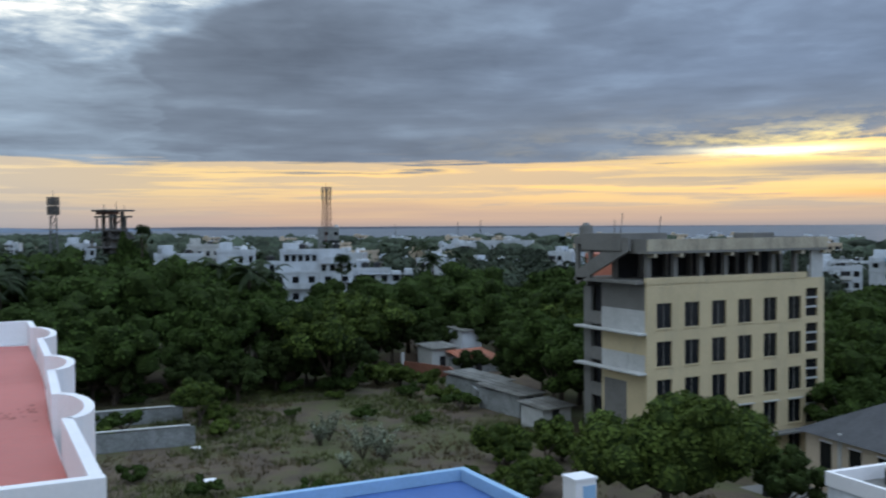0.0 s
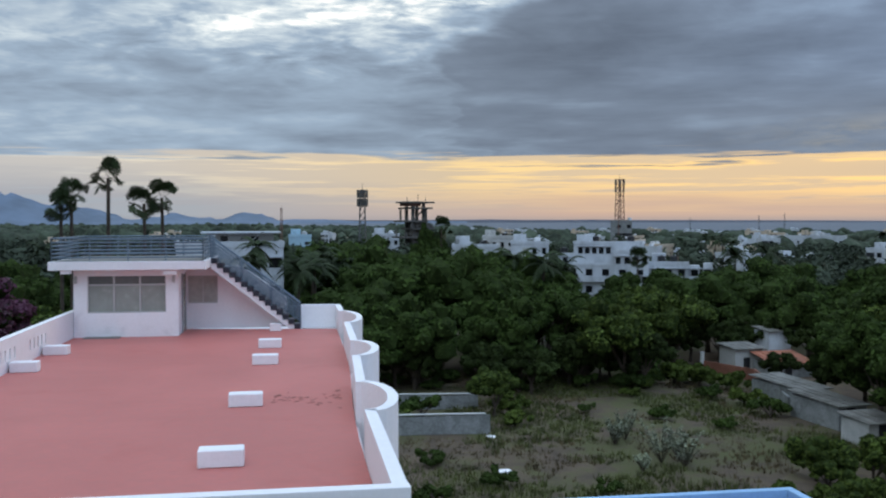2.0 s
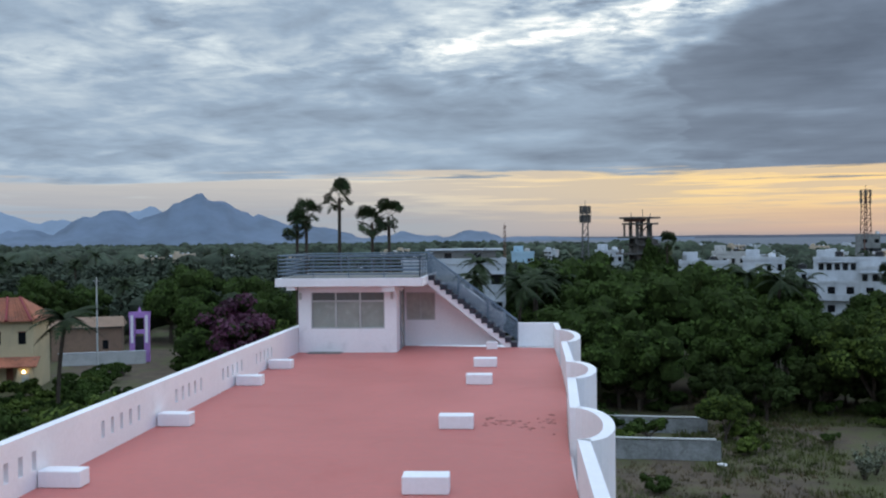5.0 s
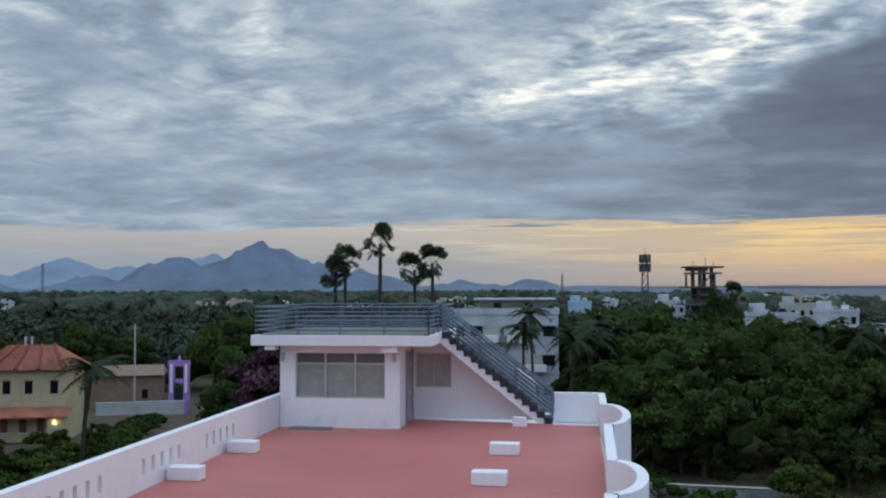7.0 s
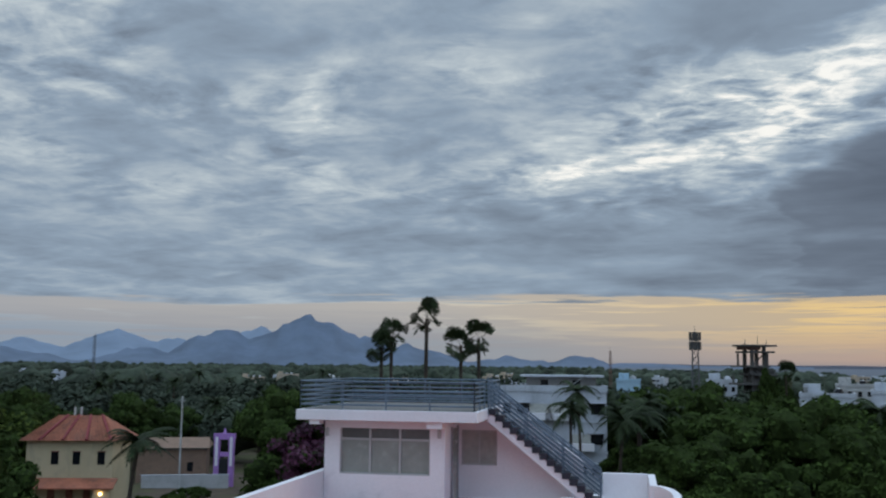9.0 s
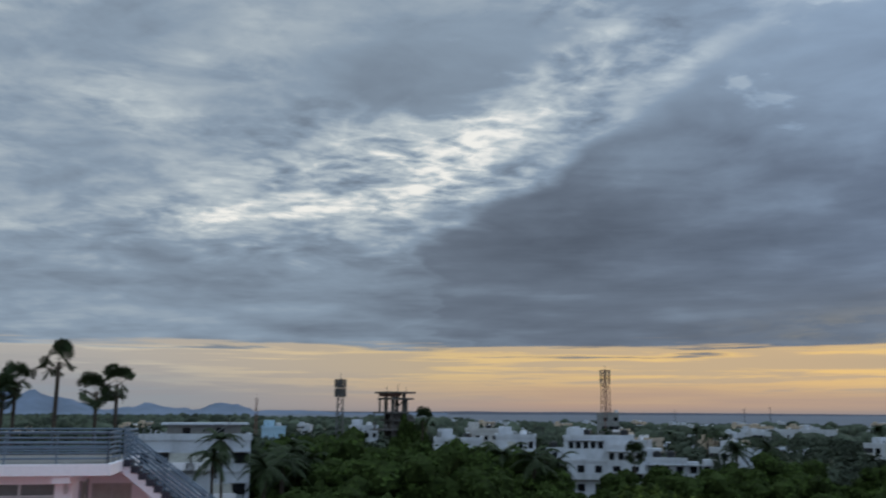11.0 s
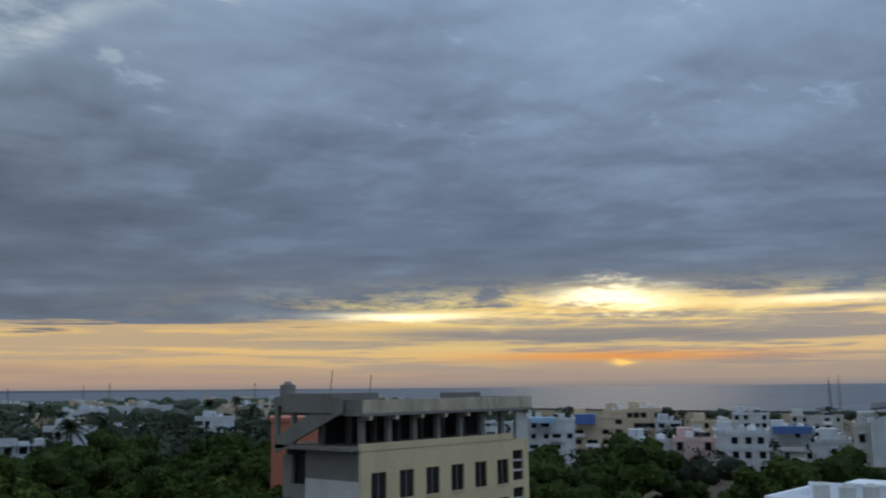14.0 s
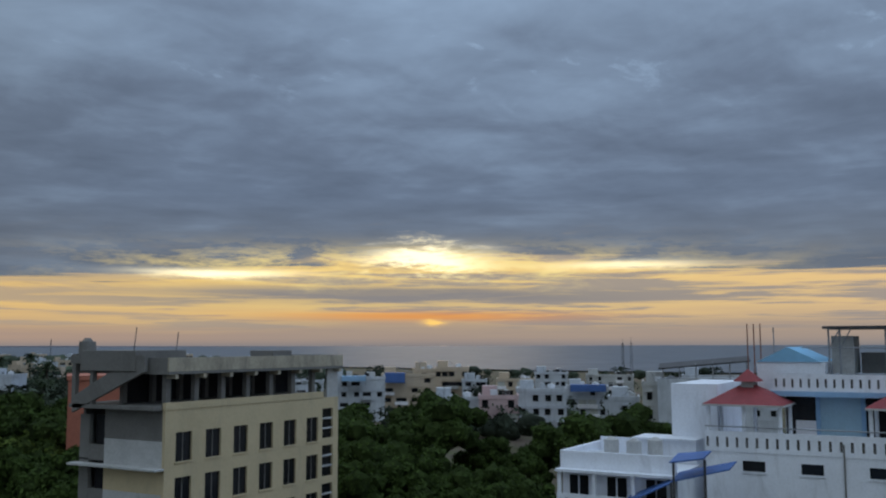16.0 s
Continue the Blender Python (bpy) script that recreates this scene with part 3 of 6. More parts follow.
    w2 = part("window", boxed(-4.98, -3.88, 28.60, 28.63, z0 + 0.95, z0 + 2.0), CURTAIN, h, "small curtained window beside the stair")
    for q in ((-4.98, -3.88, z0 + 1.95, z0 + 2.0), (-4.98, -3.88, z0 + 0.95, z0 + 0.99), (-4.98, -4.94, z0 + 0.99, z0 + 1.95), (-3.92, -3.88, z0 + 0.99, z0 + 1.95), (-4.45, -4.41, z0 + 0.99, z0 + 1.95)):
        part("window_frame", boxed(q[0], q[1], 28.56, 28.6, q[2], q[3]), CEMENT_PALE, w2)
    for x in (-8.5, -5.2):
        part("lamp", boxed(x - 0.05, x + 0.05, f - 0.07, f, z0 + 1.9, z0 + 2.15, bevel=0.02), CEMENT_PALE, h, "small wall lamp")
    part("doorstep", boxed(-8.2, -7.0, 25.75, 26.19, z0, z0 + 0.03), CEMENT, h)
    return h


def make_stair():
    s = thing("outdoor_stair", label="white stair with dark treads and a blue-grey steel railing", category="stair")
    n, x0, x1, z0, z1, ya, yb = 15, -0.80, -4.05, FLOOR, SLAB, 27.75, 28.48
    for k in range(n):
        xa, xb = x0 + (x1 - x0) * k / n, x0 + (x1 - x0) * (k + 1) / n
        z = z0 + (z1 - z0) * (k + 1) / n
        part("tread", boxed(xb - 0.02, xa + 0.02, ya - 0.03, yb, z - 0.045, z), DARK_STEP, s)
        part("riser", boxed(xb, xa, ya - 0.028, yb, z - (z1 - z0) / n, z - 0.046), DARK_STEP, s)
    bm = bmesh.new()          # sloping waist slab and stringer, notched under each tread
    dz = (z1 - z0) / n
    ring = []
    for k in range(n):
        xa, xb = x0 + (x1 - x0) * k / n - 0.031, x0 + (x1 - x0) * (k + 1) / n - 0.031
        z = z0 + dz * (k + 1) - 0.047
        ring += [(xa, z), (xb, z)]
    ring = [(x0 - 0.031, z0)] + ring + [(x1 - 0.03, z1 - 0.34), (x0 - 0.40, z0)]
    lo, hi = [bm.verts.new((x, ya, z)) for x, z in ring], [bm.verts.new((x, yb - 0.01, z)) for x, z in ring]
    for k in range(len(ring)):
        bm.faces.new((lo[k], lo[(k + 1) % len(ring)], hi[(k + 1) % len(ring)], hi[k]))
    bm.faces.new(lo[::-1])
    bm.faces.new(hi)
    part("stringer", bm, WHITE, s, "white sloping stringer")
    for y in (ya + 0.03, yb - 0.06):
        rail = part("railing", rodded((x0 + 0.02, y, z0 + 0.95), (x1, y, z1 + 0.78), 0.026), BLUE_STEEL, s, "blue-grey steel handrail")
        for q in range(1, 6):
            part("bar", rodded((x0 + 0.02, y, z0 + 0.13 + 0.135 * q), (x1, y, z1 + 0.78 - 0.95 + 0.13 + 0.135 * q), 0.020, n=6), BLUE_STEEL, rail)
        for k in (0, 5, 10, 15):
            x, z = x0 + 0.02 + (x1 - x0 - 0.02) * k / 15, z0 + (z1 - z0) * k / 15
            part("post", rodded((x, y, z), (x, y, z + 0.93), 0.022, n=6), BLUE_STEEL, rail)


def make_slab_rail():
    r = thing("roof_railing", label="blue-grey steel railing round the slab roof", category="railing")
    z = SLAB
    runs = [((-9.2, 25.8), (-4.15, 25.8), 5), ((-9.2, 25.8), (-9.2, 31.0), 5), ((-9.2, 31.0), (-4.15, 31.0), 5), ((-4.15, 25.8), (-4.15, 27.7), 3), ((-4.15, 28.6), (-4.15, 31.0), 4)]
    for (xa, ya), (xb, yb), n in runs:
        top = part("handrail", rodded((xa, ya, z + 0.80), (xb, yb, z + 0.80), 0.026), BLUE_STEEL, r)
        for q in range(5):
            part("bar", rodded((xa, ya, z + 0.14 + 0.13 * q), (xb, yb, z + 0.14 + 0.13 * q), 0.029, n=6), BLUE_STEEL, top)
        for k in range(n):
            t = k / (n - 1)
            x, y = xa + (xb - xa) * t, ya + (yb - ya) * t
            part("post", rodded((x, y, z), (x, y, z + 0.8), 0.024, n=6), BLUE_STEEL, top)


make_terrace()
make_blocks()
make_hut()
make_stair()
make_slab_rail()


# ---- the unfinished cream building ----
STAINED = material("stained_concrete", (0.42, 0.37, 0.28), 0.95, 0.12, 5, 0.5, 0.3, (0.11, 0.105, 0.10), 0.55, 0.9, drip=0.3)
def make_cream_building():
    b = thing("office_block", 46.8, 48.75, 0, label="unfinished cream five-storey block with an open concrete top floor", category="building")
    W, D, TOP = 20.0, 8.6, 14.15
    cols = [1.25 + 2.92 * k for k in range(6)]
    rows = [-0.5, 2.45, 5.35, 8.45, 11.55]
    ww, wh = 1.58, 2.02
    bm = bmesh.new()                       # front wall with its openings
    xs = sorted({0.0, 17.75, 19.25, W, *[c - ww / 2 + 0.55 for c in cols], *[c + ww / 2 + 0.55 for c in cols]})
    zs = sorted({-3.0, TOP, *[r - wh / 2 for r in rows], *[r + wh / 2 for r in rows]})
    for i in range(len(xs) - 1):
        xm = (xs[i] + xs[i + 1]) / 2
        incol = any(abs(xm - c - 0.55) < ww / 2 for c in cols)
        if incol:
            zz = [-3.0] + [q for r in rows for q in (r - wh / 2, r + wh / 2)] + [TOP]
            for k in range(0, len(zz), 2):
                box(bm, xs[i], xs[i + 1], 0, 0.25, zz[k], zz[k + 1])
        elif 17.75 < xm < 19.25:
            zz = [-3.0, 1.2, 3.7, 4.3, 6.9, 7.5, 10.1, 10.7, 13.2, TOP]
            for k in range(0, len(zz) - 1, 2):
                box(bm, xs[i], xs[i + 1], 0, 0.25, zz[k], zz[k + 1])
        else:
            box(bm, xs[i], xs[i + 1], 0, 0.25, -3.0, TOP)
    part("wall", bm, YELLOW, b)
    part("wall", boxed(W - 0.25, W, 0.25, D, -3, TOP), YELLOW, b)
    part("wall", boxed(0.25, W - 0.25, D - 0.25, D, -3, TOP), CEMENT, b)
    # side wall, half plastered
    part("wall", boxed(0, 0.25, 0.25, 6.0, -3, 6.9), YELLOW, b)
    part("wall", boxed(0, 0.25, 0.25, 6.0, 6.9, 8.4), CEMENT_PALE, b, "bare cement band")
    part("wall", boxed(0, 0.25, 0.25, 6.0, 8.4, 10.1), YELLOW, b)
    part("wall", boxed(0, 0.25, 0.25, 6.0, 10.1, 12.0), CEMENT_PALE, b, "bare cement band")
    part("wall", boxed(0, 0.25, 0.25, 6.0, 12.0, TOP), CEMENT, b)
    part("plaster_patch", boxed(-0.03, -0.001, 2.6, 5.6, 2.4, 6.0), CEMENT, b, "grey unpainted plaster patch")
    for z in (-0.2, 3.0, 6.2, 9.3, 12.4):
        part("pier", boxed(0, 0.3, 7.6, D, z - 2.0, z + 1.2), CEMENT, b)
        part("spandrel", boxed(0.02, 0.25, 6.0, 7.6, z - 2.0, z - 0.9), CEMENT, b)
        part("shade_panel", boxed(0.6, 0.7, 6.0, 7.6, z - 2.0, z + 1.2), DARK, b)
    for z in (6.85, 10.05):
        part("ledge", boxed(-0.85, 0.0, 0.0, D + 0.3, z, z + 0.16, bevel=0.02), CEMENT_PALE, b, "thin projecting concrete ledge")
    part("floor_slab", boxed(-0.9, W - 0.26, 0.252, D + 0.2, TOP, TOP + 0.28), CEMENT, b)
    part("parapet", boxed(-0.05, W - 2.2, -0.06, 0.25, TOP, TOP + 0.5), YELLOW, b)
    # windows
    for c in cols:
        for r in rows:
            w = part("window", boxed(c + 0.55 - ww / 2, c + 0.55 + ww / 2, 0.16, 0.2, r - wh / 2, r + wh / 2), WINDOW, b, "dark two-leaf window")
            x = c + 0.55
            part("mullion", boxed(x - 0.028, x + 0.028, 0.10, 0.17, r - wh / 2, r + wh / 2), YELLOW if r > 12 else CEMENT, w)
            part("sill", boxed(x - ww / 2 - 0.08, x + ww / 2 + 0.08, -0.08, 0.0, r - wh / 2 - 0.1, r - wh / 2), YELLOW, w)
            if r < 3.0:
                part("hood", boxed(x - ww / 2 - 0.1, x + ww / 2 + 0.1, -0.22, 0.0, r + wh / 2 + 0.08, r + wh / 2 + 0.16), CEMENT_PALE, w)
    for z0, z1 in ((1.2, 3.7), (4.3, 6.9), (7.5, 10.1), (10.7, 13.2)):
        w = part("louvre", boxed(17.75, 19.25, 0.19, 0.22, z0, z1), WINDOW, b, "dark stair window with concrete bars")
        for k in range(1, 3):
            z = z0 + (z1 - z0) * k / 3
            part("bar", boxed(17.76, 19.24, 0.05, 0.18, z - 0.07, z + 0.07), CEMENT_PALE, w)
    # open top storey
    # dark panel paints the shade at the back of this storey
    part("shade_panel", boxed(1.2, W - 0.4, 5.2, 5.3, TOP + 0.28, 16.6), DARK, b, "dark panel standing in for shade in the open storey")
    for k in range(8):
        x = 0.35 + k * (W - 0.9) / 7
        part("column", boxed(x, x + 0.42, 0.35, 0.75, TOP + 0.28, 16.6), CEMENT, b)
        part("column", boxed(x, x + 0.35, 4.6, 5.0, TOP + 0.28, 16.6), CEMENT, b)
        part("bracket", boxed(x - 0.02, x + 0.30, -0.5, 0.34, 16.30, 16.6), STAINED, b)
    part("roof", boxed(-0.3, W - 0.1, -0.55, D, 16.6, 16.8), CEMENT, b)
    part("roof_parapet", boxed(-0.3, W - 0.1, -0.55, -0.4, 16.8, 17.75, bevel=0.02), STAINED, b, "stained concrete parapet")
    part("roof_parapet", boxed(-0.3, -0.15, -0.4, D, 16.8, 17.75), CEMENT, b)
    part("roof_parapet", boxed(W - 0.25, W - 0.1, -0.4, D, 16.8, 17.75), CEMENT, b)
    part("end_wall", boxed(W - 1.6, W - 0.1, 0.0, 0.2, TOP, 16.6), CEMENT_PALE, b)
    part("penthouse", boxed(-1.0, 3.8, 2.0, 7.6, 16.8, 18.25, bevel=0.03), CEMENT, b, "grey concrete stair head")
    part("tank_room", boxed(13.6, 16.0, 2.0, 4.5, 16.8, 18.15, bevel=0.02), CEMENT, b)
    # outside stair to the roof
    bm = bmesh.new()
    ring = [(8.5, 13.8), (8.5, 14.9), (2.2, 17.9), (1.2, 17.9), (1.2, 16.8)]
    lo, hi = [bm.verts.new((-0.9, y, z)) for y, z in ring], [bm.verts.new((-0.62, y, z)) for y, z in ring]
    for k in range(5):
        bm.faces.new((lo[k], lo[(k + 1) % 5], hi[(k + 1) % 5], hi[k]))
    bm.faces.new(lo[::-1]), bm.faces.new(hi)
    part("stair_wall", bm, CEMENT, b, "sloping concrete stair wall")
    for y in (6.4, 8.3):
        part("column", boxed(-0.85, -0.5, y, y + 0.35, TOP + 0.28, 18.0), CEMENT, b)
    part("lintel", boxed(-0.9, -0.45, 6.3, 8.8, 17.3, 17.9), CEMENT, b)
    t = part("water_tank", rodded((-0.2, 7.9, 17.9), (-0.2, 7.9, 18.9), 0.62, 0.58, n=16), CEMENT, b, "grey round water tank")
    part("lid", rodded((-0.2, 7.9, 18.9), (-0.2, 7.9, 19.15), 0.4, 0.2, n=12), CEMENT, t)
    for x, h in ((3.6, 19.6), (-0.4, 19.9)):
        part("aerial", rodded((x, 3.0, 17.0), (x + 0.35, 3.0, h), 0.035, n=5), MAST_STEEL, b)
    # rubble and canopy at the foot
    part("canopy", boxed(8.0, W - 0.4, -1.1, 0.0, 0.75, 0.9), CEMENT, b)
    return b


make_cream_building()

# ---- trees ----
def leaf_cards(rng, centres, radii, per, size, flat=0.8):
    """Many small leaves scattered on the skins of clumps; returns verts and faces."""
    V, n = [], 0
    tot = len(centres) * per
    c = np.repeat(np.asarray(centres), per, axis=0)
    r = np.repeat(np.asarray(radii), per)
    d = rng.normal(size=(tot, 3))
    d /= np.linalg.norm(d, axis=1)[:, None]
    d[:, 2] = np.where(d[:, 2] < -0.5, -d[:, 2], d[:, 2])
    p = c + d * (r * rng.uniform(0.72, 1.08, tot))[:, None] * np.array([1, 1, flat])
    nrm = d + rng.normal(scale=0.55, size=(tot, 3))
    nrm /= np.linalg.norm(nrm, axis=1)[:, None]
    a = np.cross(nrm, rng.normal(size=(tot, 3)))
    a /= np.linalg.norm(a, axis=1)[:, None]
    b = np.cross(nrm, a)
    s = (size * rng.uniform(0.55, 1.35, tot))[:, None]
    quad = np.stack([p - a * s, p - b * s * 0.55, p + a * s, p + b * s * 0.55], axis=1).reshape(-1, 3)
    return quad


def crown_meshes(name, seed, wide, tall, clumps, per, size, leaf, lift=0.0):
    """The crown as leaves, and dark balls filling it that paint its inner shade."""
    rng = np.random.default_rng(seed)
    C, R = [], []
    lobes = rng.integers(4, 8)
    lobe = [(rng.uniform(0, math.tau), rng.uniform(0.25, 0.62), rng.uniform(0.25, 0.8)) for _ in range(lobes)]
    for k in range(clumps):
        la, lr, lz = lobe[k % lobes]
        d = rng.normal(size=3)
        d /= np.linalg.norm(d)
        reach = rng.uniform(0.25, 0.5)
        x = (lr * math.cos(la) + d[0] * reach) * wide
        y = (lr * math.sin(la) + d[1] * reach) * wide
        z = (0.04 + lz * 0.62 + abs(d[2]) * reach * 0.8) * tall
        C.append((x, y, z + lift))
        R.append(wide * rng.uniform(0.14, 0.25))
    quad = leaf_cards(rng, C, R, per, size)
    n = len(quad)
    leaves = bpy.data.meshes.new(name)
    leaves.from_pydata(quad.tolist(), [], np.arange(n).reshape(-1, 4).tolist())
    leaves.materials.append(leaf)
    # added dark balls: block light and put the inner shade into colour
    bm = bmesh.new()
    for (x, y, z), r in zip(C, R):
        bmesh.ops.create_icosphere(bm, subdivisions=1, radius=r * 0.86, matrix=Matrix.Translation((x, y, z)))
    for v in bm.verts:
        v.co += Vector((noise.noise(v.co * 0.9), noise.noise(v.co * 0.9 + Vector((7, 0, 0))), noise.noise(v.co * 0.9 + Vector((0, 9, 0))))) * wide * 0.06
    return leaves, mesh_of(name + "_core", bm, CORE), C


def broad_tree(name, seed, wide, tall, clear, clumps, per, size, leaf, label):
    """A spreading tree; its pieces are copied round the place."""
    t = thing(name, 0, -400, -60, label=label, category="tree")
    leaves, core, C = crown_meshes("crown", seed, wide, tall - clear * 0.7, clumps, per, size, leaf, clear * 0.7)
    part("crown", leaves, leaf, t)
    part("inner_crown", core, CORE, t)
    bm = bmesh.new()
    rod(bm, (0, 0, -1.0), (0.15, 0.1, clear), 0.045 * wide + 0.1, 0.03 * wide + 0.06, 9)
    for k in range(0, len(C), max(1, len(C) // 7)):
        x, y, z = C[k]
        rod(bm, (0.15, 0.1, clear * 0.9), (x * 0.75, y * 0.75, z), 0.02 * wide + 0.04, 0.04, 6)
    part("trunk", bm, BARK, t)
    return t


def coconut_palm(seed, height, reach, label):
    rng = random.Random(seed)
    t = thing("coconut_palm", 0, -400, -60, label=label, category="palm")
    bm = bmesh.new()
    bend, n = rng.uniform(0.4, 1.4), 7
    pts = [(bend * (k / n) ** 2, 0, height * k / n) for k in range(n + 1)]
    for a, b in zip(pts, pts[1:]):
        rod(bm, a if a[2] else (0, 0, -1.5), b, 0.17, 0.14, 7)
    part("trunk", bm, BARK, t)
    head = Vector(pts[-1])
    for k in range(19):
        a, rise = k * 2.399, rng.choice((rng.uniform(0.7, 1.4), rng.uniform(-0.5, 0.6)))
        verts, faces, m = [], [], 9
        out = Vector((math.cos(a), math.sin(a), 0))
        side = Vector((-math.sin(a), math.cos(a), 0))
        L = reach * rng.uniform(0.8, 1.1)
        spine = [head + out * L * s * (1 - 0.12 * s) + Vector((0, 0, L * (rise * s - (0.65 + 0.35 * rise) * s * s))) for s in [q / m for q in range(m + 1)]]
        for q in range(1, m + 1):
            p0, p1 = spine[q - 1], spine[q]
            w = 0.70 * math.sin(math.pi * min(0.97, 0.12 + 0.86 * q / m)) * reach / 3.2
            for sgn in (-1, 1):
                for h in (0.1, 0.4, 0.7):
                    b0 = p0.lerp(p1, h)
                    tip = b0 + side * sgn * w + (p1 - p0) * 0.7 + Vector((0, 0, -0.5 * w))
                    i = len(verts)
                    verts += [b0, b0 + (p1 - p0) * 0.40, tip]
                    faces.append((i, i + 1, i + 2))
        part("frond", raw("frond", [tuple(v) for v in verts], faces, PALM_LEAF), PALM_LEAF, t)
    return t


def fan_palm(seed, height, reach, label):
    """A palmyra: a tall bare trunk and a round head of stiff fans."""
    rng = random.Random(seed)
    t = thing("palmyra_palm", 0, -400, -60, label=label, category="palm")
    bm = bmesh.new()
    rod(bm, (0, 0, -1.5), (0.1, 0, height * 0.5), 0.26, 0.19, 8)
    rod(bm, (0.1, 0, height * 0.5), (0, 0.05, height), 0.19, 0.17, 8)
    part("trunk", bm, BARK, t)
    for k in range(27):
        a, e = k * 2.399, radians(rng.uniform(-64, 82))
        out = Vector((math.cos(a) * math.cos(e), math.sin(a) * math.cos(e), math.sin(e)))
        side = out.cross(Vector((rng.uniform(-1, 1), rng.uniform(-1, 1), 1))).normalized()
        hub = Vector((0, 0, height)) + out * reach * rng.uniform(0.30, 0.66)
        verts, faces = [tuple(Vector((0, 0, height))), tuple(hub), tuple(hub + side * 0.05)], [(0, 1, 2)]
        for q in range(9):
            g = radians(-88 + 20 * q)
            d = out * math.cos(g) + side * math.sin(g)
            g2 = g + radians(17)
            d2 = out * math.cos(g2) + side * math.sin(g2)
            i = len(verts)
            L = reach * 0.44 * rng.uniform(0.9, 1.05)
            verts += [tuple(hub), tuple(hub + d * L * 0.75), tuple(hub + (d + d2) * 0.5 * L), tuple(hub + d2 * L * 0.75)]
            faces.append((i, i + 1, i + 2, i + 3))
        part("fan", raw("fan", verts, faces, PALM_LEAF), PALM_LEAF, t)
    return t


TREES = {
    "mango": broad_tree("broad_tree", 11, 6.6, 12.5, 2.4, 78, 98, 0.26, LEAF, "dense dark green broad-leaved tree"),
    "rain": broad_tree("broad_tree", 12, 8.0, 13.0, 2.8, 88, 92, 0.27, LEAF, "spreading dark green tree with an uneven crown"),
    "neem": broad_tree("broad_tree", 13, 5.0, 11.0, 2.6, 60, 98, 0.23, LEAF, "round-headed dark green shade tree"),
    "light": broad_tree("broad_tree", 14, 5.0, 9.0, 1.6, 48, 95, 0.23, LEAF_LIGHT, "fresh green tree with a loose crown"),
    "small": broad_tree("small_tree", 15, 3.0, 5.2, 1.4, 32, 78, 0.23, LEAF_DARK, "small dark green tree"),
    "near": broad_tree("broad_tree", 16, 5.2, 8.0, 2.5, 150, 260, 0.155, LEAF_LIGHT, "bushy bright green tree beside the lane"),
    "bush": broad_tree("shrub", 17, 1.7, 1.9, 0.3, 22, 64, 0.17, LEAF_LIGHT, "low green shrub in the field"),
    "scrub": broad_tree("shrub", 18, 1.9, 1.6, 0.2, 24, 54, 0.18, LEAF, "dark low scrub beside the field"),
    "coco": coconut_palm(3, 10.5, 3.3, "coconut palm with drooping fronds"),
    "coco2": coconut_palm(5, 8.5, 2.9, "shorter coconut palm with a ragged head"),
    "coco3": coconut_palm(9, 14.5, 2.9, "tall slim coconut palm with a small head"),
    "fan": fan_palm(7, 19.5, 3.1, "tall palmyra palm with a round head of fans"),
    "fan_tall": fan_palm(8, 20.0, 2.0, "tall slim palmyra palm with a small round head"),
    "fan_left": fan_palm(19, 20.0, 2.15, "palmyra palm with a ragged head of fans"),
    "fan_right": fan_palm(23, 20.0, 2.2, "palmyra palm with a thick dark head"),
}


PLANTED = set()


def plant(kind, x, y, scale=1.0, turn=None, squash=1.0, label="", z=None):
    src = TREES[kind]
    ob = copy_thing(src, pose(0, 0, 0)) if kind in PLANTED else src
    PLANTED.add(kind)
    g = ground_z(x, y) if z is None else z
    ob.matrix_basis = pose(x, y, g, 0, 0, random.uniform(0, 360) if turn is None else turn) @ Matrix.Diagonal((scale, scale, scale * squash, 1))
    return tagged(ob, label or src['label'])


# the dark grove behind the field
rnd = random.Random(21)
for a, r, kind, s, top in [
    (3.6, 96, "rain", 0.95, 0), (4, 102, "mango", 1.15, 0), (9, 106, "rain", 1.18, 0), (13.5, 104, "mango", 1.1, 0), (16.5, 100, "neem", 1.05, 0),
    (2.6, 112, "mango", 1.1, 0), (6, 116, "rain", 1.25, 0), (11.5, 118, "rain", 1.2, 0), (16, 114, "mango", 1.0, 0), (3.0, 120, "rain", 1.1, 0),
    (3, 88, "mango", 0.85, 0), (7.5, 92, "rain", 0.85, 0), (12, 94, "mango", 0.9, 0), (0.4, 106, "neem", 0.95, 0), (1.8, 132, "mango", 1.2, 0), (4, 134, "rain", 1.3, 0), (9, 135, "mango", 1.25, 0),
    (19, 108, "neem", 0.95, 0), (22, 112, "light", 1.15, 0), (23.6, 108, "light", 1.0, 0), (22, 126, "mango", 1.0, 0), (26, 124, "rain", 0.95, 0), (28.5, 122, "mango", 0.95, 0), (32, 120, "rain", 0.9, 0), (35.5, 108, "mango", 0.95, 0), (38, 112, "rain", 0.9, 0), (30, 132, "rain", 1.05, 0), (34, 130, "mango", 1.1, 0), (38, 134, "mango", 1.0, 0),
    (37.0, 84, "mango", 0.85, 0), (38.2, 86, "rain", 0.74, 0), (40.5, 116, "mango", 0.95, 0), (39.6, 76, "neem", 0.95, 0), (36.6, 81, "neem", 0.98, 0), (35.6, 92, "mango", 0.72, 0)]:
    plant(kind, *lean(a, r * 1.05), s * 1.05)
for k in range(84):
    a = rnd.uniform(-1, 39)
    if 24.5 < a < 35.5:
        continue
    r = 91 + 9 * rnd.random() + (6 if a > 16 else 0) + (12 if a > 23 else 0)
    plant(rnd.choice(("small", "small", "scrub", "scrub", "light" if a > 20 else "small")), *lean(a, r), rnd.uniform(0.7, 1.3))
